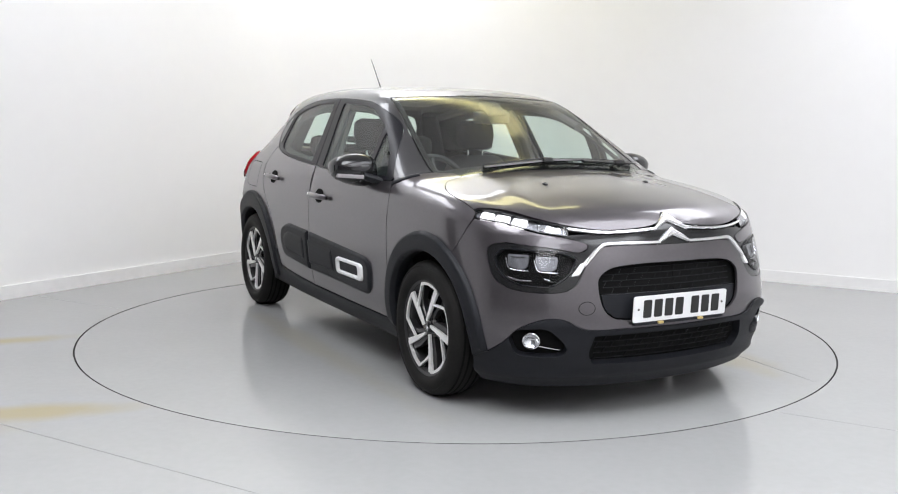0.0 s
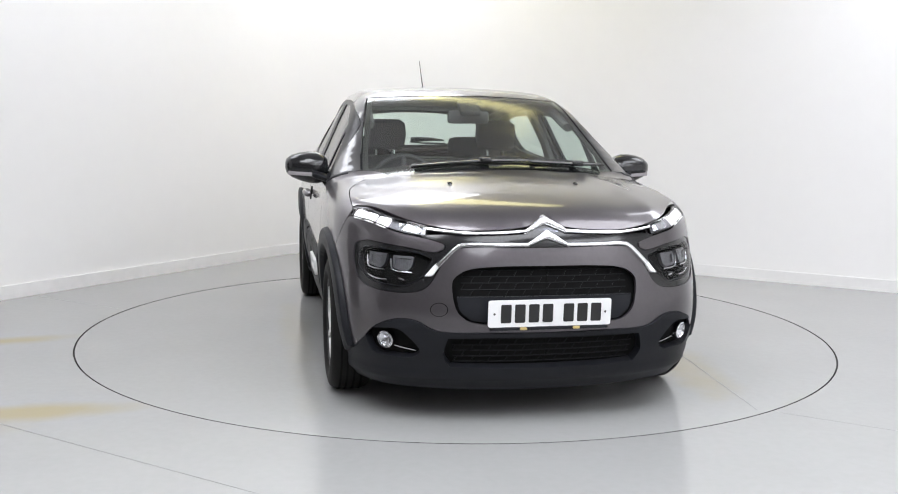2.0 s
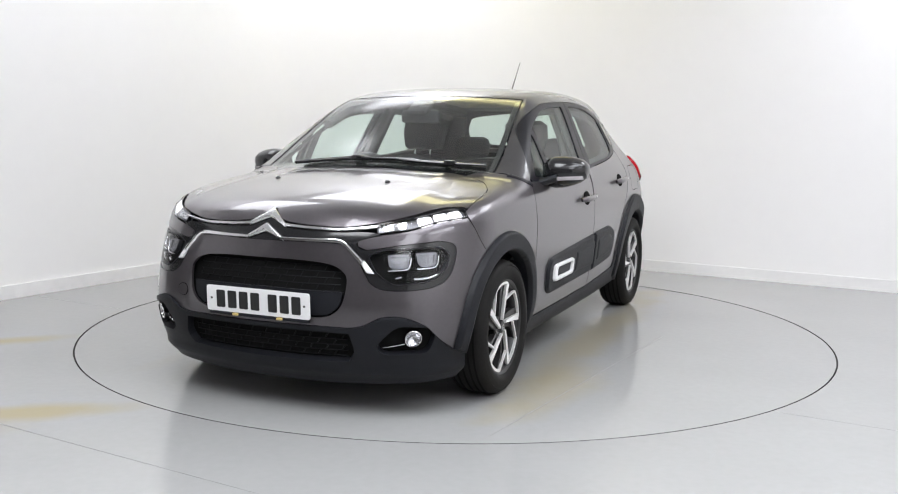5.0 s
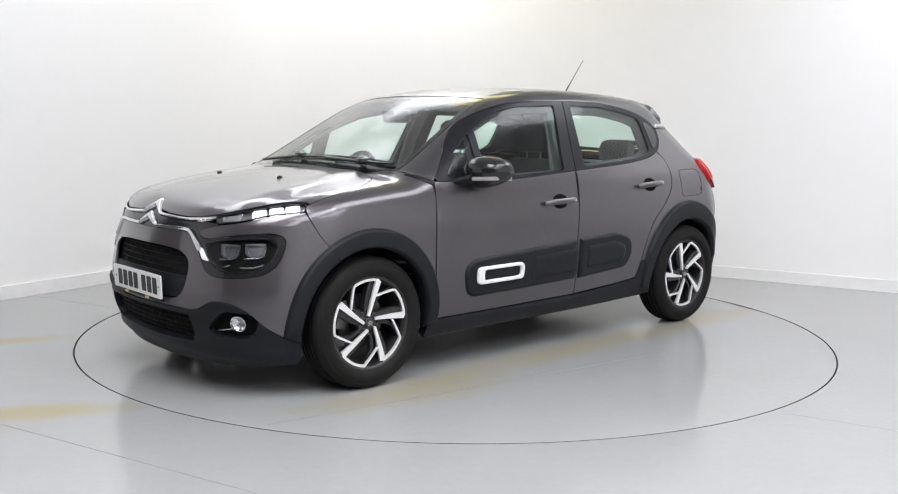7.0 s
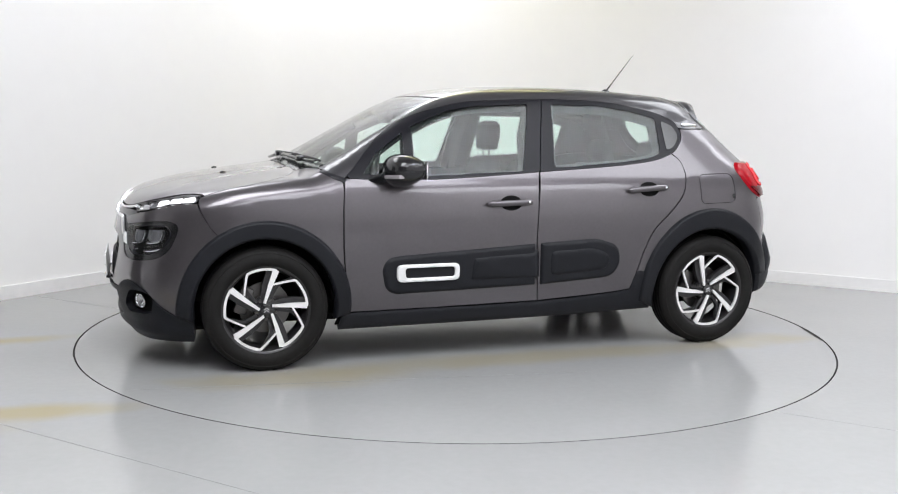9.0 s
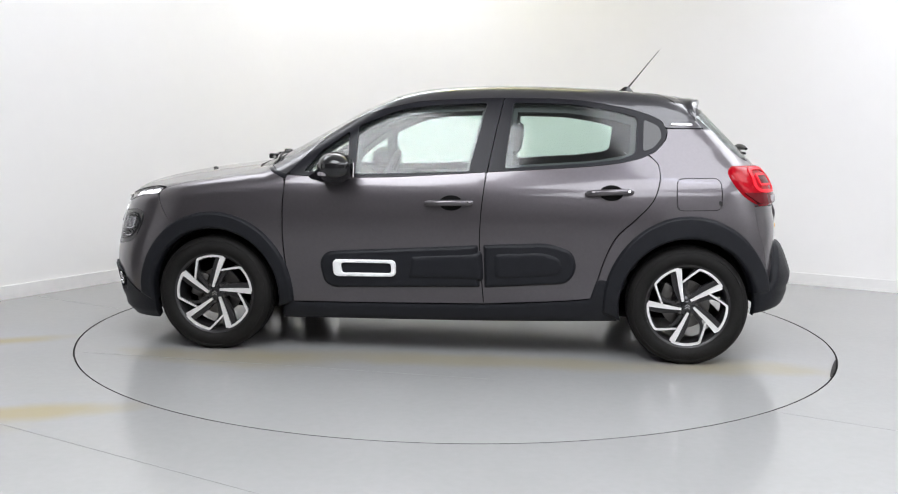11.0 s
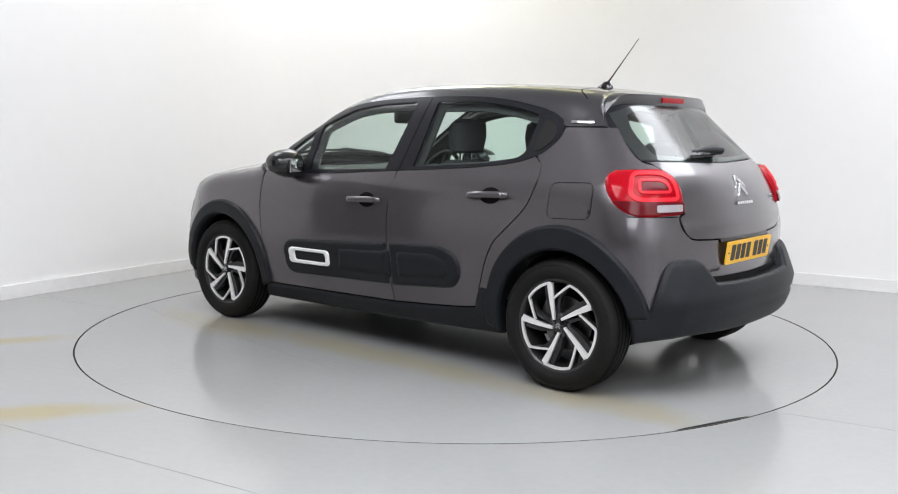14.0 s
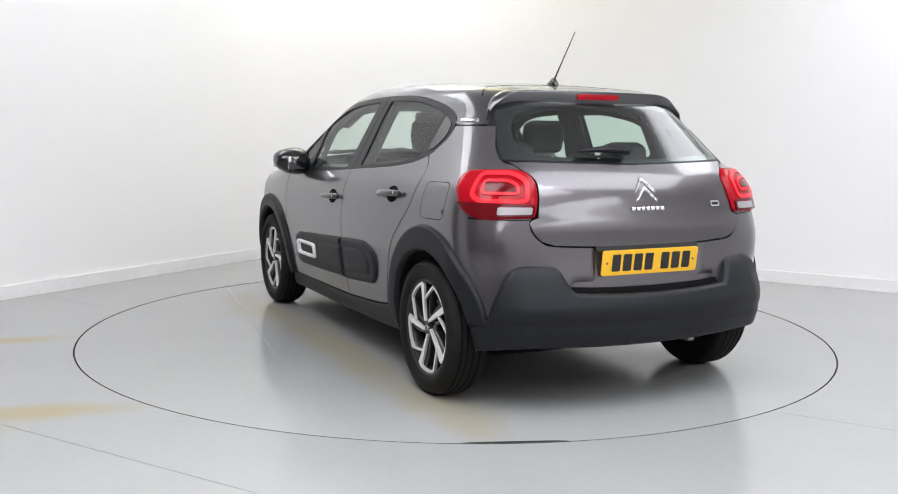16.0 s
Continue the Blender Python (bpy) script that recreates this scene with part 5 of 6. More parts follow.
def car_rear(car):
    # tailgate
    half = np.vstack([curve([(0.0, 1.070), (0.40, 1.078), (0.690, 1.084)]), curve([(0.690, 1.084), (0.632, 1.054), (0.560, 1.010), (0.534, 0.95), (0.530, 0.850)]), curve([(0.530, 0.850), (0.560, 0.832), (0.545, 0.785), (0.510, 0.748), (0.46, 0.731)]), curve([(0.46, 0.731), (0.25, 0.722), (0.0, 0.719)])])

    def fold(v):
        return 0.010 * np.exp(-((v[:, 1] - 0.80) / 0.035) ** 2) - 0.004 * np.exp(-((v[:, 1] - 0.93) / 0.06) ** 2)

    t = panel("tailgate", sym(half), from_tail, PAINT, car, gap=0.002, h=0.026, relief=fold, label="grey tailgate")
    chevron(from_tail, 1.014, 0.062, 0.056, 0.018, 0.013, t, "chrome chevron badge", 0.009)
    chevron(from_tail, 0.976, 0.062, 0.056, 0.018, 0.013, t, "chrome chevron badge", 0.009)
    for k in range(7):
        u = 0.098 - 0.0285 * k
        ribbon("badge_bar", curve([(u, 0.880), (u - 0.020, 0.880)], 0.01), from_tail, 0.016, 0.004, CHROME, t, label="plain chrome badge mark", lift_by=0.004)
    q = rounded([(-0.395, 0.905), (-0.450, 0.905), (-0.450, 0.880), (-0.395, 0.880)], 0.006, 0.01)
    panel("badge_plate", q, from_tail, CHROME, t, holes=(inset(q, 0.006),), off=0.005, thick=0.003, h=0.01, label="small plain chrome badge")
    # roof-end spoiler, carrying the roof's line on past the rear window
    rows = []
    for v in np.linspace(-1, 1, 45):
        e = abs(v) ** 2.4
        ya, yb = 0.560 * v, 0.545 * v
        xa, xb = float(np.interp(abs(ya), [0, 0.28, 0.46, 0.525, 0.550, 0.575], [-1.235, -1.235, -1.240, -1.262, -1.300, -1.345])), -1.385 + 0.050 * abs(v) ** 2 + 0.02 * e
        k = np.linspace(0, 1, 9)
        q = np.stack([xa + (xb - xa) * k, ya + (yb - ya) * k, np.full(9, 0.9)], 1)
        up = np.tile(np.array([0.0, 0.0, 1.0]), (9, 1))
        w = ramp(k, 0.0, 0.6)[:, None]
        top = [Vector(p) for p in along(q, up, 1.0, True) * (1 - w) + along(q, up, 1.0, False) * w]
        for p, kk in zip(top, k):
            p.z += 0.0025 - 0.050 * kk * float(np.clip((abs(v) - 0.66) / 0.34, 0, 1)) ** 2
        tip = top[-1]
        thin = 1 - 0.9 * abs(v) ** 8
        lip_v = tip + Vector((-0.004, 0, -0.014 * thin))
        low_v = tip + Vector((0.004, 0, -0.052 * thin))
        under = Vector((tip.x + 0.05, tip.y, tip.z - 0.042 * thin))
        base = top[0] + Vector((-0.01, 0, -0.03))
        rows.append(top + [lip_v, low_v, under, base])
    sp = part("spoiler", shell(bmesh.new(), rows), BLACK_PAINT, car, "black roof-end spoiler")
    bm = bmesh.new()
    rows = []
    for y in np.linspace(-0.115, 0.115, 13):
        x0 = -1.392 + 0.050 * (y / 0.545) ** 2
        z0 = float(along(np.array([[x0, y, 0.9]]), np.array([[0.0, 0.0, 1.0]]), 1.0, False)[0, 2])
        rows.append([Vector((x0 - 0.001, y, z0 - 0.010)), Vector((x0 - 0.003, y, z0 - 0.018)), Vector((x0 + 0.002, y, z0 - 0.035)), Vector((x0 + 0.02, y, z0 - 0.035)), Vector((x0 + 0.02, y, z0 - 0.012))])
    part("brake_light", shell(bm, rows), RED_LENS, sp, "red high-level brake light")
    for f in (1, -1):
        # tail lamps
        lamp = rounded([(0.858, 0.955), (0.868, 1.010), (0.832, 1.046), (0.620, 1.052), (0.556, 1.010), (0.534, 0.935), (0.540, 0.848), (0.745, 0.840), (0.820, 0.885)], [0.05, 0.05, 0.06, 0.05, 0.04, 0.04, 0.02, 0.05, 0.05], 0.012)
        d = panel("tail_lamp", lamp * [f, 1], from_tail, RED_LENS, car, off=0.018, thick=0.03, edge=0.03, h=0.015, label="bulging red tail lamp")
        ro = rounded([(0.765, 1.028), (0.640, 1.030), (0.580, 0.995), (0.566, 0.905), (0.740, 0.905), (0.775, 0.930)], 0.035, 0.01)
        panel("light_guide", ro * [f, 1], from_tail, RED_BRIGHT, d, holes=(inset(ro, 0.016) * [f, 1],), off=0.0235, thick=0.006, h=0.012)
        ri = rounded([(0.738, 0.996), (0.650, 0.998), (0.612, 0.978), (0.604, 0.938), (0.738, 0.938)], 0.02, 0.008)
        panel("light_guide", ri * [f, 1], from_tail, RED_BRIGHT, d, holes=(inset(ri, 0.011) * [f, 1],), off=0.0235, thick=0.006, h=0.010)
        panel("lamp_core", inset(ri, 0.013) * [f, 1], from_tail, RED_DARK, d, off=0.0215, thick=0.006, h=0.010)
        wl = rounded([(0.672, 0.890), (0.556, 0.890), (0.558, 0.860), (0.672, 0.858)], 0.008, 0.01)
        panel("reversing_lens", wl * [f, 1], from_tail, LENS_WHITE, d, off=0.0225, thick=0.008, h=0.010, label="white reversing lens")
        panel("lamp_foot", rounded([(0.826, 0.908), (0.546, 0.900), (0.548, 0.852), (0.755, 0.850)], 0.012, 0.01) * [f, 1], from_tail, RED_DARK, d, off=0.0195, thick=0.008, h=0.010)
    # painted bumper upper
    low = [(0.0, 0.500), (0.38, 0.505), (0.62, 0.45), (0.70, 0.36), (0.70, 0.33)]
    half = np.vstack([curve([(0.0, 0.713), (0.25, 0.717), (0.46, 0.7275), (0.511, 0.745), (0.547, 0.785), (0.561, 0.830)]), curve([(0.561, 0.838), (0.778, 0.842)]), curve([(0.778, 0.842), (0.764, 0.72), (0.719, 0.60), (0.684, 0.42), (0.676, 0.34)]), curve(low[:4][::-1])])

    def dish(v):
        e = np.clip(np.minimum(0.30 - np.abs(v[:, 0]), v[:, 1] - 0.575) / 0.03, 0, 1)
        ledge = np.clip((0.40 - np.abs(v[:, 0])) / 0.03, 0, 1) * np.clip((0.592 - v[:, 1]) / 0.03, 0, 1)
        return -0.022 * e * e * (3 - 2 * e) - 0.024 * ledge

    b = panel("rear_bumper", sym(half), from_tail, PAINT, car, off=0.0008, gap=0.001, h=0.02, relief=dish, label="grey painted rear bumper")
    shade = rounded([(0.29, 0.724), (-0.29, 0.724), (-0.285, 0.706), (0.285, 0.706)], 0.006)
    panel("plate_lamp_bar", shade, from_tail, GLOSS_BLACK, b, off=0.004, thick=0.02, h=0.03)
    # black lower bumper, standing proud
    end_arc = arch(-1.27, 0.354, 0.366, 0.19, 164, 187, 14) + [2.3, 0]
    half = np.vstack([curve([(0.0, 0.518), (0.25, 0.524), (0.388, 0.532)]), curve([(0.388, 0.532), (0.420, 0.580), (0.445, 0.628), (0.475, 0.645), (0.560, 0.650), (0.605, 0.640), (0.635, 0.600), (0.665, 0.50), (0.684, 0.425), (0.705, 0.402)]), end_arc, curve([(float(end_arc[-1, 0]), 0.272), (0.55, 0.298), (0.25, 0.290), (0.0, 0.286)])])

    def shelf(v):
        u, z = np.abs(v[:, 0]), v[:, 1]
        k = np.clip((0.72 - u) / 0.15, 0, 1)
        return k * (0.052 * np.clip(1 - np.abs(z - 0.46) / 0.17, 0, 1) ** 0.6 - 0.008 * np.exp(-((z - 0.40) / 0.012) ** 2))

    b2 = panel("lower_bumper", sym(half), from_tail, CLADDING, car, off=0.016, thick=0.03, edge=0.02, gap=0.001, h=0.016, relief=shelf, label="black plastic rear bumper")
    # near-black strip stands in for the shadow line over the bumper's shelf
    gap = sym(np.vstack([curve([(0.0, 0.546), (0.25, 0.549), (0.385, 0.556)]), curve([(0.385, 0.556), (0.392, 0.530)]), curve([(0.392, 0.530), (0.25, 0.519), (0.0, 0.514)])]))
    panel("bumper_shade_strip", gap, from_tail, DARK, b2, off=0.003, thick=0.01, h=0.03, label="near-black strip painted as the shade above the bumper")
    # silencer and axle
    bm = bmesh.new()
    box(bm, (-1.60, -0.35, 0.275), (-1.30, 0.30, 0.355), 0.035)
    part("silencer", bm, DARK, car)
    bm = bmesh.new()
    tube(bm, [(-1.27, -0.62, 0.29), (-1.27, 0.62, 0.29)], 0.045, 12)
    part("rear_axle", bm, DARK, car)
    plate(car, "number_plate", (-1.830, 0, 0.652), 7, -1, PLATE_YELLOW, "yellow number plate with dark bars")
    # rear wiper
    pts = on_skin([(0.03, 1.106), (0.10, 1.110), (0.25, 1.112), (0.37, 1.104)], from_tail, 0.035)
    bm = bmesh.new()
    tube(bm, [pts[0], pts[1], pts[2], pts[3]], [0.030, 0.030, 0.020, 0.009], 10, flat=0.7)
    w = part("rear_wiper", bm, SATIN_BLACK, car, "black rear wiper")
    bm = bmesh.new()
    tube(bm, on_skin([(0.02, 1.108), (0.15, 1.098), (0.385, 1.095)], from_tail, 0.012), 0.007, 6)
    part("blade", bm, RUBBER_SEAL, w)


def bent(bm, path, widths, y0, y1, m):
    """A flat band of varying width along an (x, z) path, as a plate between two depths."""
    p = np.asarray(path, float)
    t = np.gradient(p, axis=0)
    t /= np.linalg.norm(t, axis=1, keepdims=True)
    n = np.stack([-t[:, 1], t[:, 0]], 1)
    w = np.asarray(widths, float)[:, None] / 2
    rows = []
    for a, b in zip(p + n * w, p - n * w):
        rows.append([m @ Vector((a[0], y1, a[1])), m @ Vector((b[0], y1, b[1])), m @ Vector((b[0], y0, b[1])), m @ Vector((a[0], y0, a[1]))])
    return shell(bm, rows)


def wheel(car, phase):
    """A five-blade alloy wheel with its tyre; its outer face looks along +y, seen with -x to the right."""
    hub = new("wheel")
    hub.parent = car
    R = 0.214
    bm = bmesh.new()
    lathe(bm, [(0.205, -0.095), (0.222, -0.100), (0.262, -0.102), (0.292, -0.096), (0.306, -0.080), (0.313, -0.055), (0.3135, 0.0), (0.313, 0.035), (0.308, 0.058), (0.296, 0.076), (0.286, 0.0815), (0.284, 0.0795), (0.268, 0.0865), (0.250, 0.087), (0.236, 0.083), (0.224, 0.073), (0.216, 0.066), (0.205, 0.06)], 88)
    bmesh.ops.recalc_face_normals(bm, faces=bm.faces[:])
    tyre = part("tyre", bm, RUBBER, hub, "black road tyre")
    # tread grooves as thin dark rings
    bm = bmesh.new()
    for y in (-0.050, -0.018, 0.014, 0.042):
        lathe(bm, [(0.3128, y - 0.005), (0.3142, y - 0.0045), (0.3142, y + 0.0045), (0.3128, y + 0.005)], 88)
    part("groove", bm, DARK, tyre)
    bm = bmesh.new()
    lathe(bm, [(0.214, -0.09), (0.196, -0.08), (0.190, 0.0), (0.197, 0.040), (0.206, 0.058), (0.213, 0.068), (0.221, 0.071), (0.222, 0.066)], 88)
    bmesh.ops.recalc_face_normals(bm, faces=bm.faces[:])
    rim = part("rim", bm, ALLOY_DARK, hub, "dark alloy rim")
    bm = bmesh.new()
    lathe(bm, [(0.0005, -0.03), (0.128, -0.03), (0.128, -0.012), (0.07, -0.012), (0.066, 0.008), (0.0005, 0.010)], 48)
    part("brake_disc", bm, STEEL, hub)
    bm = bmesh.new()
    a = radians(20)
    box(bm, (0.075, -0.045, -0.07), (0.145, 0.006, 0.07), 0.012, Matrix.Rotation(-a, 4, "Y"))
    part("caliper", bm, STEEL, hub)
    # blades: bright machined outline over a dark body

    def polar(r, deg):
        return (-R * r * math.cos(radians(deg)), R * r * math.sin(radians(deg)))

    for k in range(5):
        d = phase + 72 * k
        arm = curve([polar(0.16, d + 30), polar(0.36, d + 11), polar(0.60, d + 5), polar(0.95, d + 1)], 0.01)
        arc = [polar(0.955, d + v) for v in np.linspace(2, 41, 10)]
        thin = curve([polar(0.955, d + 42), polar(0.80, d + 51), polar(0.66, d + 64), polar(0.61, d + 71)], 0.01)
        m = Matrix()
        bm = bmesh.new()
        bent(bm, arm, 0.012 + 0.019 * np.linspace(0, 1, len(arm)), 0.054, 0.066, m)
        bent(bm, np.vstack([[polar(0.90, d - 1)], arc, [polar(0.93, d + 43.5)]]), [0.016] + [0.0125] * len(arc) + [0.011], 0.054, 0.0655, m)
        bent(bm, thin, np.linspace(0.011, 0.009, len(thin)), 0.054, 0.065, m)
        part("blade_edge", bm, MACHINED, rim, "bright machined blade edge")
        bm = bmesh.new()
        arm2 = curve([polar(0.14, d + 34), polar(0.55, d + 14), polar(0.97, d + 5)], 0.02)
        bent(bm, arm2, np.linspace(0.034, 0.050, len(arm2)), 0.018, 0.050, m)
        bent(bm, curve([polar(0.97, d + 44), polar(0.62, d + 60), polar(0.25, d + 66)], 0.02), np.full(len(curve([polar(0.97, d + 44), polar(0.62, d + 60), polar(0.25, d + 66)], 0.02)), 0.016), 0.022, 0.048, m)
        part("blade", bm, ALLOY_DARK, rim)
        bm = bmesh.new()
        c = polar(0.24, d + 50)
        lathe(bm, [(0.010, 0.02), (0.010, 0.048), (0.007, 0.052), (0.0005, 0.052)], 6, Matrix.Translation((c[0], 0, c[1])))
        part("wheel_nut", bm, STEEL, rim)
    bm = bmesh.new()
    lathe(bm, [(0.066, 0.0), (0.062, 0.040), (0.040, 0.050), (0.030, 0.052), (0.028, 0.060), (0.022, 0.063), (0.0005, 0.064)], 40)
    cap = part("hub_cap", bm, GLOSS_BLACK, rim, "dark hub cap with a plain bright mark")
    bm = bmesh.new()
    for dz in (-0.006, 0.006):
        bent(bm, [(-0.013, dz - 0.007), (0.0, dz + 0.004), (0.013, dz - 0.007)], [0.004] * 3, 0.063, 0.0655, Matrix())
    part("cap_mark", bm, CHROME, rim)
    return hub


def mirrors(car):
    for f in (1, -1):
        rows = []
        secs = [(0.0, 0.55, 0.60), (0.02, 0.82, 0.86), (0.06, 1.0, 1.0), (0.11, 1.0, 0.98), (0.155, 0.95, 0.88), (0.20, 0.82, 0.70), (0.228, 0.60, 0.46), (0.236, 0.3, 0.2)]
        for dy, kx, kz in secs:
            y = 0.795 + 0.93 * dy
            x0 = 0.605 - 0.12 * dy
            ring = []
            for i in range(20):
                a = 2 * math.pi * i / 20
                c, s = math.cos(a), math.sin(a)
                ring.append(Vector((x0 + (0.090 * c if c > 0 else 0.105 * c) * kx, f * y, 1.002 + 0.012 * dy / 0.2 + 0.084 * kz * math.copysign(abs(s) ** 0.8, s))))
            rows.append(ring)
        m = part("door_mirror", shell(bmesh.new(), rows), GLOSS_BLACK, car, "gloss black door mirror with a white repeater strip")
        # repeater strip on the forward face
        bm = bmesh.new()
        strip = []
        for dy in np.linspace(0.028, 0.222, 9):
            kx = np.interp(dy, [s[0] for s in secs], [s[1] for s in secs])
            x = 0.605 - 0.12 * dy + 0.084 * kx
            z = 0.970 + 0.010 * dy / 0.2
            strip.append([Vector((x + 0.003, f * (0.795 + 0.93 * dy), z + 0.009)), Vector((x + 0.006, f * (0.795 + 0.93 * dy), z)), Vector((x + 0.003, f * (0.795 + 0.93 * dy), z - 0.010)), Vector((x - 0.02, f * (0.795 + 0.93 * dy), z - 0.010)), Vector((x - 0.02, f * (0.795 + 0.93 * dy), z + 0.009))])
        part("repeater", shell(bm, strip), LENS_WHITE, m, "white indicator strip")
        bm = bmesh.new()
        box(bm, (-0.004, -0.055, -0.038), (0.004, 0.055, 0.038), 0.003, Matrix.Translation((0.492, f * 0.902, 1.000)) @ Matrix.Rotation(radians(14 * f), 4, "Z"))
        part("mirror_glass", bm, CHROME, m, "silvered mirror glass")
        bm = bmesh.new()
        foot = []
        for k in np.linspace(0, 1, 6):
            y = 0.775 + 0.105 * k
            w = 0.075 - 0.035 * k
            foot.append([Vector((0.70 - 0.04 * k + w * math.cos(a), f * y, 0.945 + 0.035 * k + 0.022 * math.sin(a))) for a in (2 * math.pi * i / 12 for i in range(12))])
        part("mirror_foot", shell(bm, foot), CLADDING, m)


def seat(car, x, y, name="front_seat"):
    s = new(name)
    s.parent = car
    s["label"] = "charcoal fabric seat"

    def slab(nm, rows_def, material):
        """rows: centre x, z, half depth, half width."""
        rows = []
        for cx, cz, hd, hw, tilt in rows_def:
            ring = []
            for i in range(24):
                a = 2 * math.pi * i / 24
                c, sn = math.cos(a), math.sin(a)
                px = hd * math.copysign(abs(c) ** 0.6, c)
                py = hw * math.copysign(abs(sn) ** 0.45, sn)
                ring.append(Vector((cx + px * math.cos(tilt), y + py, cz + px * math.sin(tilt))))
            rows.append(ring)
        part(nm, shell(bmesh.new(), rows), material, s)

    slab("cushion", [(x, 0.36, 0.22, 0.22, 0), (x + 0.01, 0.40, 0.26, 0.26, 0), (x + 0.01, 0.48, 0.26, 0.26, 0.05), (x, 0.53, 0.20, 0.21, 0.05)], FABRIC)
    bx = x - 0.25
    slab("backrest", [(bx + 0.02, 0.46, 0.06, 0.20, 0), (bx, 0.56, 0.085, 0.25, 0), (bx - 0.06, 0.78, 0.085, 0.255, 0), (bx - 0.12, 0.96, 0.065, 0.23, 0), (bx - 0.14, 1.03, 0.045, 0.19, 0), (bx - 0.145, 1.05, 0.02, 0.15, 0)], FABRIC)
    slab("headrest", [(bx - 0.150, 1.085, 0.025, 0.095, 0), (bx - 0.150, 1.10, 0.045, 0.118, 0), (bx - 0.155, 1.18, 0.055, 0.132, 0), (bx - 0.160, 1.25, 0.048, 0.125, 0), (bx - 0.162, 1.275, 0.02, 0.09, 0)], FABRIC)
    bm = bmesh.new()
    for dy in (-0.055, 0.055):
        tube(bm, [(bx - 0.14, y + dy, 1.0), (bx - 0.15, y + dy, 1.12)], 0.007, 8)
    part("headrest_post", bm, CHROME, s)
    return s


def cabin(car):
    for y in (0.36, -0.36):
        seat(car, 0.075, y)
    # rear bench
    b = new("rear_bench")
    b.parent = car
    b["label"] = "charcoal fabric rear bench"
    bm = bmesh.new()
    box(bm, (-0.98, -0.62, 0.34), (-0.48, 0.62, 0.50), 0.05)
    part("cushion", bm, FABRIC, b)
    bm = bmesh.new()
    box(bm, (-0.07, -0.60, 0.0), (0.07, 0.60, 0.56), 0.05, Matrix.Translation((-0.95, 0, 0.46)) @ Matrix.Rotation(radians(-18), 4, "Y"))
    part("backrest", bm, FABRIC, b)
    for y in (-0.34, 0.34):
        bm = bmesh.new()
        box(bm, (-0.055, -0.130, 0.0), (0.055, 0.130, 0.155), 0.052, Matrix.Translation((-1.13, y, 1.01)) @ Matrix.Rotation(radians(-10), 4, "Y"))
        part("headrest", bm, FABRIC, b)
    bm = bmesh.new()
    box(bm, (-1.62, -0.56, 0.985), (-1.20, 0.56, 1.005), 0.008)
    part("parcel_shelf", bm, INNER_PLASTIC, car)
    # dashboard
    rows = []
    for y in np.linspace(-0.70, 0.70, 29):
        hood = 0.035 * math.exp(-((y + 0.36) / 0.16) ** 2)
        rows.append([Vector(p) for p in ((1.02, y, 0.80), (1.04, y, 0.955), (0.90, y, 0.975 + 0.3 * hood), (0.76, y, 0.965 + hood), (0.66, y, 0.945 + hood), (0.62, y, 0.90), (0.66, y, 0.80), (0.70, y, 0.62), (0.9, y, 0.55))])
    part("dashboard", shell(bmesh.new(), rows), INNER_PLASTIC, car, "dark moulded dashboard")
    # steering wheel on the right
    m = Matrix.Translation((0.50, -0.36, 0.90)) @ Matrix.Rotation(radians(66), 4, "Y")
    bm = bmesh.new()
    ring = [m @ Vector((0.182 * math.cos(a), 0.182 * math.sin(a), 0)) for a in (2 * math.pi * i / 40 for i in range(41))]
    tube(bm, ring, 0.016, 8, caps=False)
    sw = part("steering_wheel", bm, INNER_PLASTIC, car, "dark steering wheel")
    bm = bmesh.new()
    for a in (0, 90, 180):
        d = Vector((math.cos(radians(a + 90 - 90)), math.sin(radians(a + 90 - 90)), 0))
        tube(bm, [m @ (d * 0.03), m @ (d * 0.18)], 0.014, 8)
    bmesh.ops.create_uvsphere(bm, u_segments=16, v_segments=10, radius=0.07, matrix=m @ Matrix.Diagonal((1, 1, 0.5, 1)))
    part("spokes", bm, INNER_PLASTIC, sw)
    # interior mirror and sensor housing
    bm = bmesh.new()
    box(bm, (-0.018, -0.118, -0.036), (0.018, 0.118, 0.036), 0.016, Matrix.Translation((0.455, 0, 1.285)))
    im = part("interior_mirror", bm, INNER_PLASTIC, car, "dark interior mirror")
    bm = bmesh.new()
    tube(bm, [(0.455, 0, 1.30), (0.475, 0, 1.352)], 0.012, 8)
    part("mirror_stalk", bm, INNER_PLASTIC, im)
    bm = bmesh.new()
    box(bm, (-0.07, -0.06, -0.02), (0.07, 0.06, 0.014), 0.014, Matrix.Translation((0.465, 0.0, 1.337)) @ Matrix.Rotation(radians(27), 4, "Y"))
    part("sensor_housing", bm, INNER_PLASTIC, car)
    # inner pillar trims
    for f in (1, -1):
        bm = bmesh.new()
        tube(bm, [(-0.165, f * 0.715, 0.96), (-0.195, f * 0.655, 1.16), (-0.240, f * 0.560, 1.35)], [0.062, 0.060, 0.055], 10, flat=0.6)
        part("pillar_trim", bm, INNER_DIM, car)
        bm = bmesh.new()
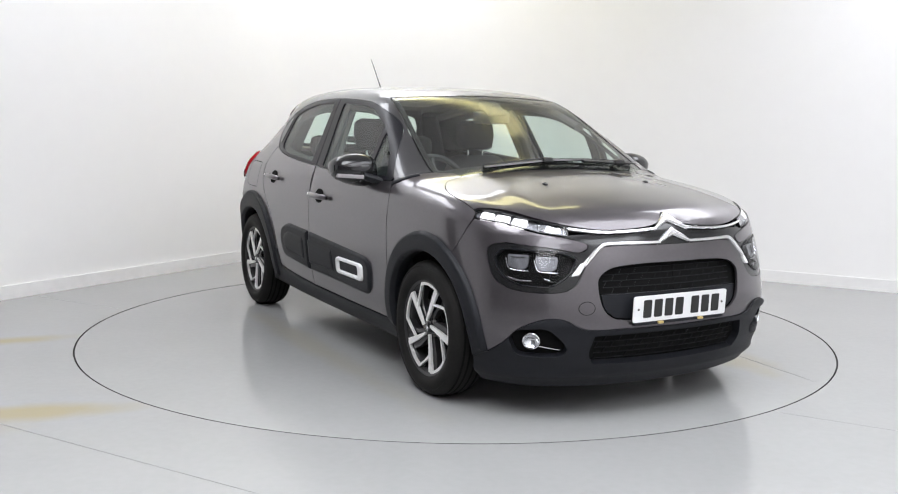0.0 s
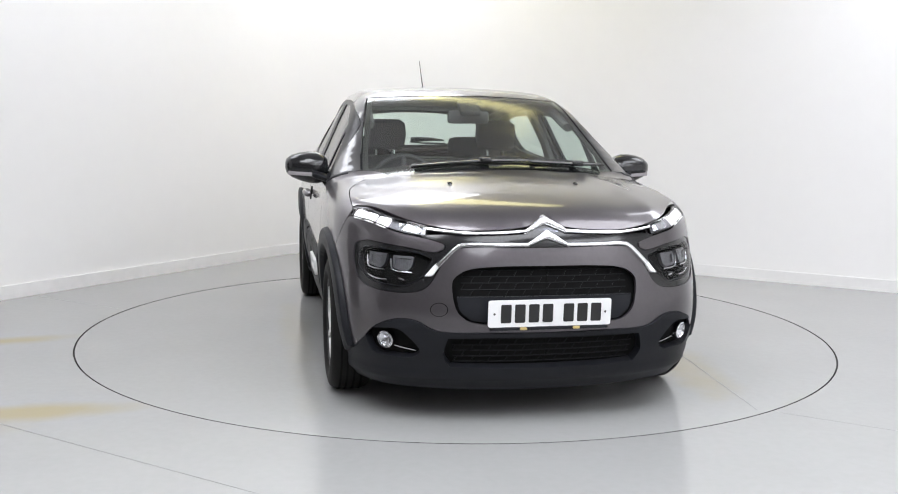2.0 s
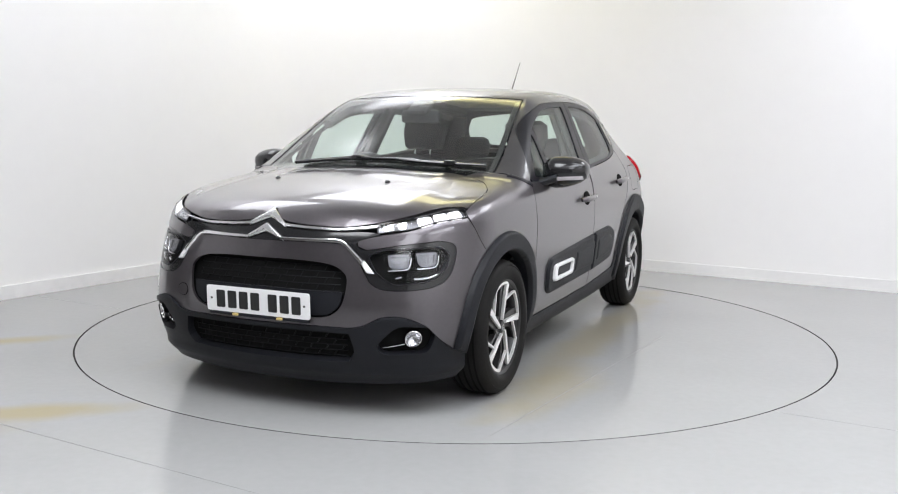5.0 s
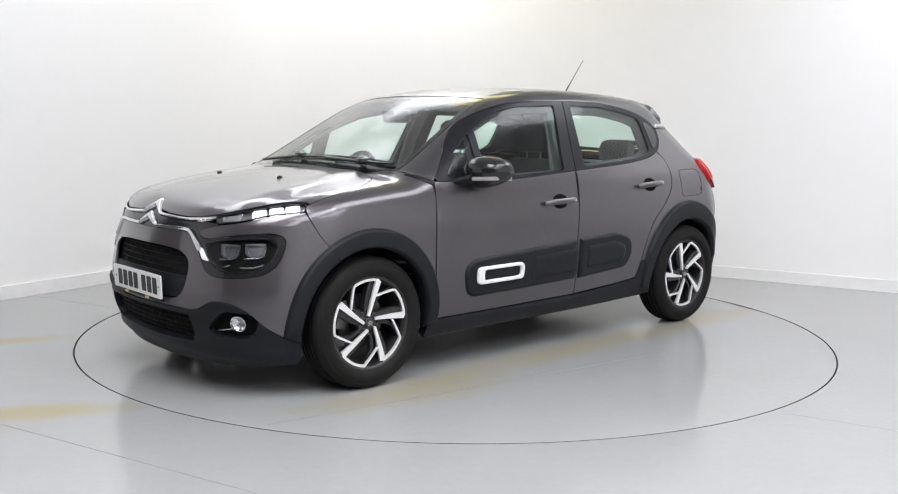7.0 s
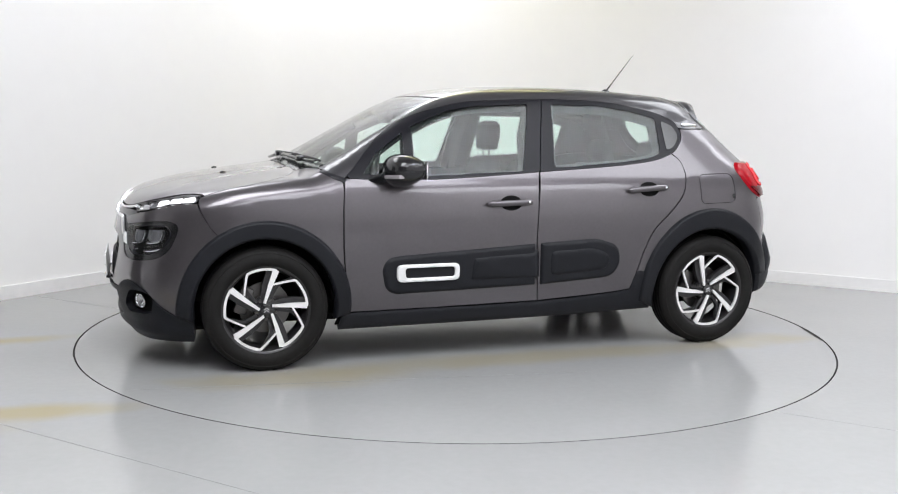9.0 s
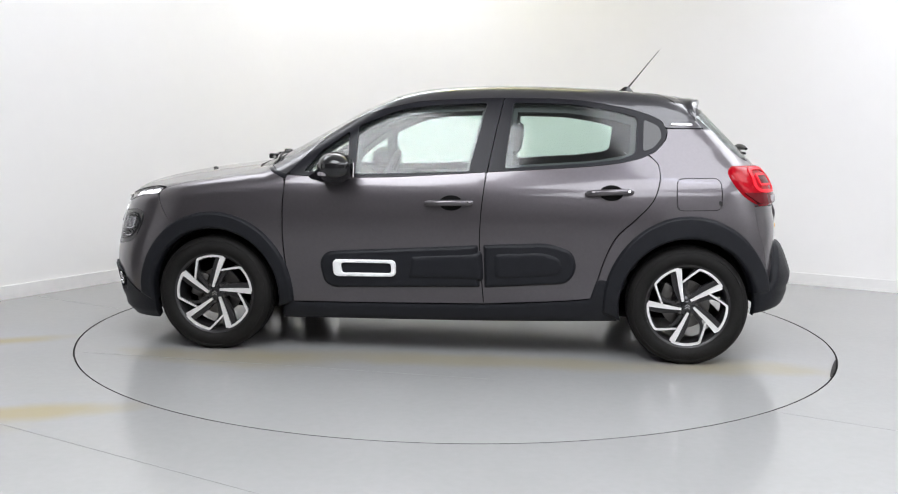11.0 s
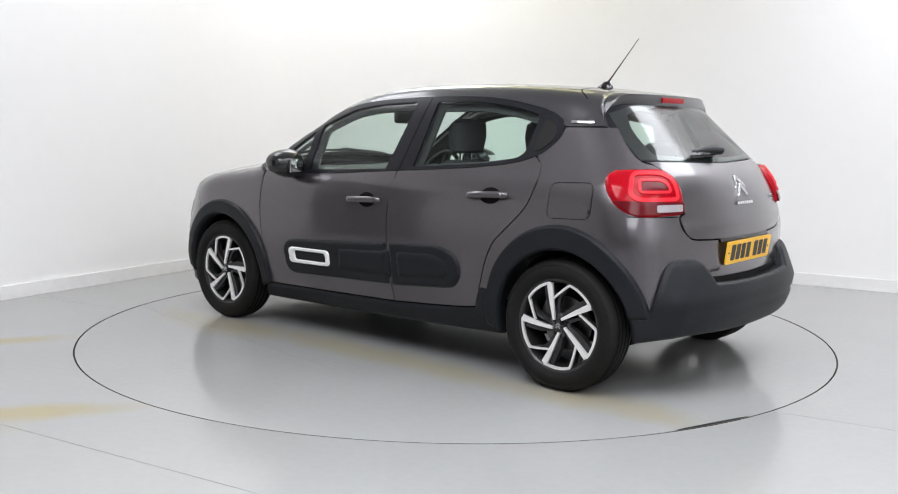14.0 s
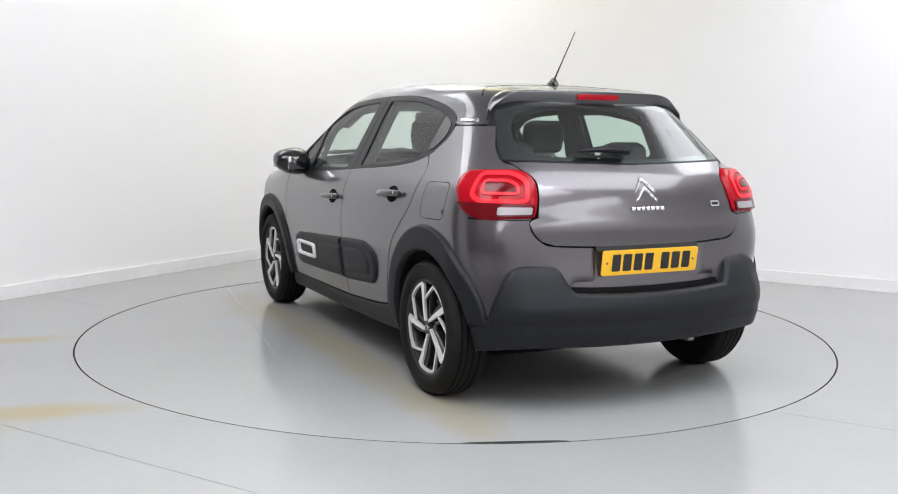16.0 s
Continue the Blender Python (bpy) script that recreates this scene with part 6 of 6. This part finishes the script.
        tube(bm, [(0.52, f * 0.565, 1.235), (0.30, f * 0.555, 1.315), (0.0, f * 0.550, 1.362), (-0.35, f * 0.545, 1.372), (-0.75, f * 0.535, 1.352), (-1.08, f * 0.505, 1.300)], 0.034, 10, flat=0.7)
        part("roof_rail_trim", bm, INNER_DIM, car)
        bm = bmesh.new()
        tube(bm, [(-0.190, f * 0.640, 1.22), (-0.17, f * 0.665, 1.05), (-0.16, f * 0.68, 0.95)], 0.014, 8)
        part("seat_belt", bm, INNER_PLASTIC, car)
        bm = bmesh.new()
        tube(bm, [(-1.30, f * 0.58, 0.98), (-1.24, f * 0.53, 1.14), (-1.16, f * 0.46, 1.32)], [0.09, 0.075, 0.06], 10, flat=0.6)
        part("pillar_trim", bm, INNER_PLASTIC, car)


def wipers(car):
    for a, b, c in (((1.075, -0.42), (1.070, -0.05), (1.040, 0.26)), ((1.065, 0.18), (1.03, 0.44), (0.975, 0.60))):
        p = on_skin([a, b, c], from_top, 0.022)
        bm = bmesh.new()
        tube(bm, [Vector(p[0]), Vector(p[1]), Vector(p[2])], [0.012, 0.014, 0.007], 8, flat=0.7)
        w = part("wiper_arm", bm, GLOSS_BLACK, car, "black windscreen wiper")
        q = on_skin([(a[0] - 0.035, a[1] + 0.02), ((a[0] + c[0]) / 2 - 0.02, (a[1] + c[1]) / 2), (c[0] - 0.02, c[1])], from_top, 0.012)
        bm = bmesh.new()
        tube(bm, [Vector(v) for v in q], 0.008, 6)
        part("blade", bm, RUBBER_SEAL, w)
        bm = bmesh.new()
        box(bm, Vector(p[1]) - Vector((0.02, 0.03, 0.012)), Vector(p[1]) + Vector((0.02, 0.03, 0.018)), 0.008)
        part("wiper_joint", bm, GLOSS_BLACK, w)


def antenna(car):
    bm = bmesh.new()
    base = on_skin([(-0.985, 0.0)], from_top, 0.0)[0]
    rows = []
    for k, w in ((-0.006, 1.0), (0.008, 0.9), (0.022, 0.55), (0.034, 0.3)):
        rows.append([Vector((base[0] + 0.05 * w * math.cos(a) - 0.3 * k, 0.022 * w * math.sin(a), base[2] + k)) for a in (2 * math.pi * i / 16 for i in range(16))])
    foot = part("aerial_foot", shell(bm, rows), GLOSS_BLACK, car)
    bm = bmesh.new()
    tube(bm, [(base[0] - 0.01, 0, base[2] + 0.02), (-1.04, 0, 1.525), (-1.178, 0, 1.700)], [0.006, 0.0035, 0.0018], 8)
    part("aerial", bm, RUBBER_SEAL, foot, "thin black roof aerial")


def hatchback():
    car = new("car")
    tagged(car, "dark grey hatchback with black roof and cladding on the turntable", "car")
    car_body(car)
    car_glass(car)
    car_front(car)
    car_rear(car)
    cabin(car)
    mirrors(car)
    wipers(car)
    antenna(car)
    for x, s, ph, name in ((1.27, 1, -69, "front"), (-1.27, 1, -112, "rear"), (1.27, -1, -80, "front"), (-1.27, -1, -95, "rear")):
        w = wheel(car, ph)
        w.matrix_basis = Matrix.Translation((x, s * 0.762, 0.3125)) @ (Matrix() if s > 0 else Matrix.Rotation(math.pi, 4, "Z"))
        w["label"] = "alloy wheel with bright swept blades and a black tyre"
    return car


studio()
TURNTABLE = turntable()
CAR = hatchback()
OFF_X, OFF_Y = -0.0121, -0.0360
TURN = [(0.0, -60.41), (0.5, -62.54), (1.0, -66.53), (1.5, -71.79), (2.0, -77.93), (2.5, -83.68), (3.0, -89.85), (3.5, -95.62), (4.0, -101.80), (4.5, -107.59),
        (7.0, -137.61), (7.5, -143.42), (8.0, -149.49), (8.5, -155.12), (9.0, -161.32), (11.5, -190.39), (12.0, -196.39), (12.5, -201.92), (13.0, -208.01),
        (13.5, -213.60), (14.0, -219.66), (14.5, -225.40), (15.0, -231.43), (15.5, -237.10), (16.0, -243.23)]


def motions():
    walk(TURNTABLE, [(t, pose(0, 0, 0, 0, 0, a)) for t, a in TURN])
    walk(CAR, [(t, pose(0, 0, 0, 0, 0, a) @ pose(OFF_X, OFF_Y, 0)) for t, a in TURN])


motions()
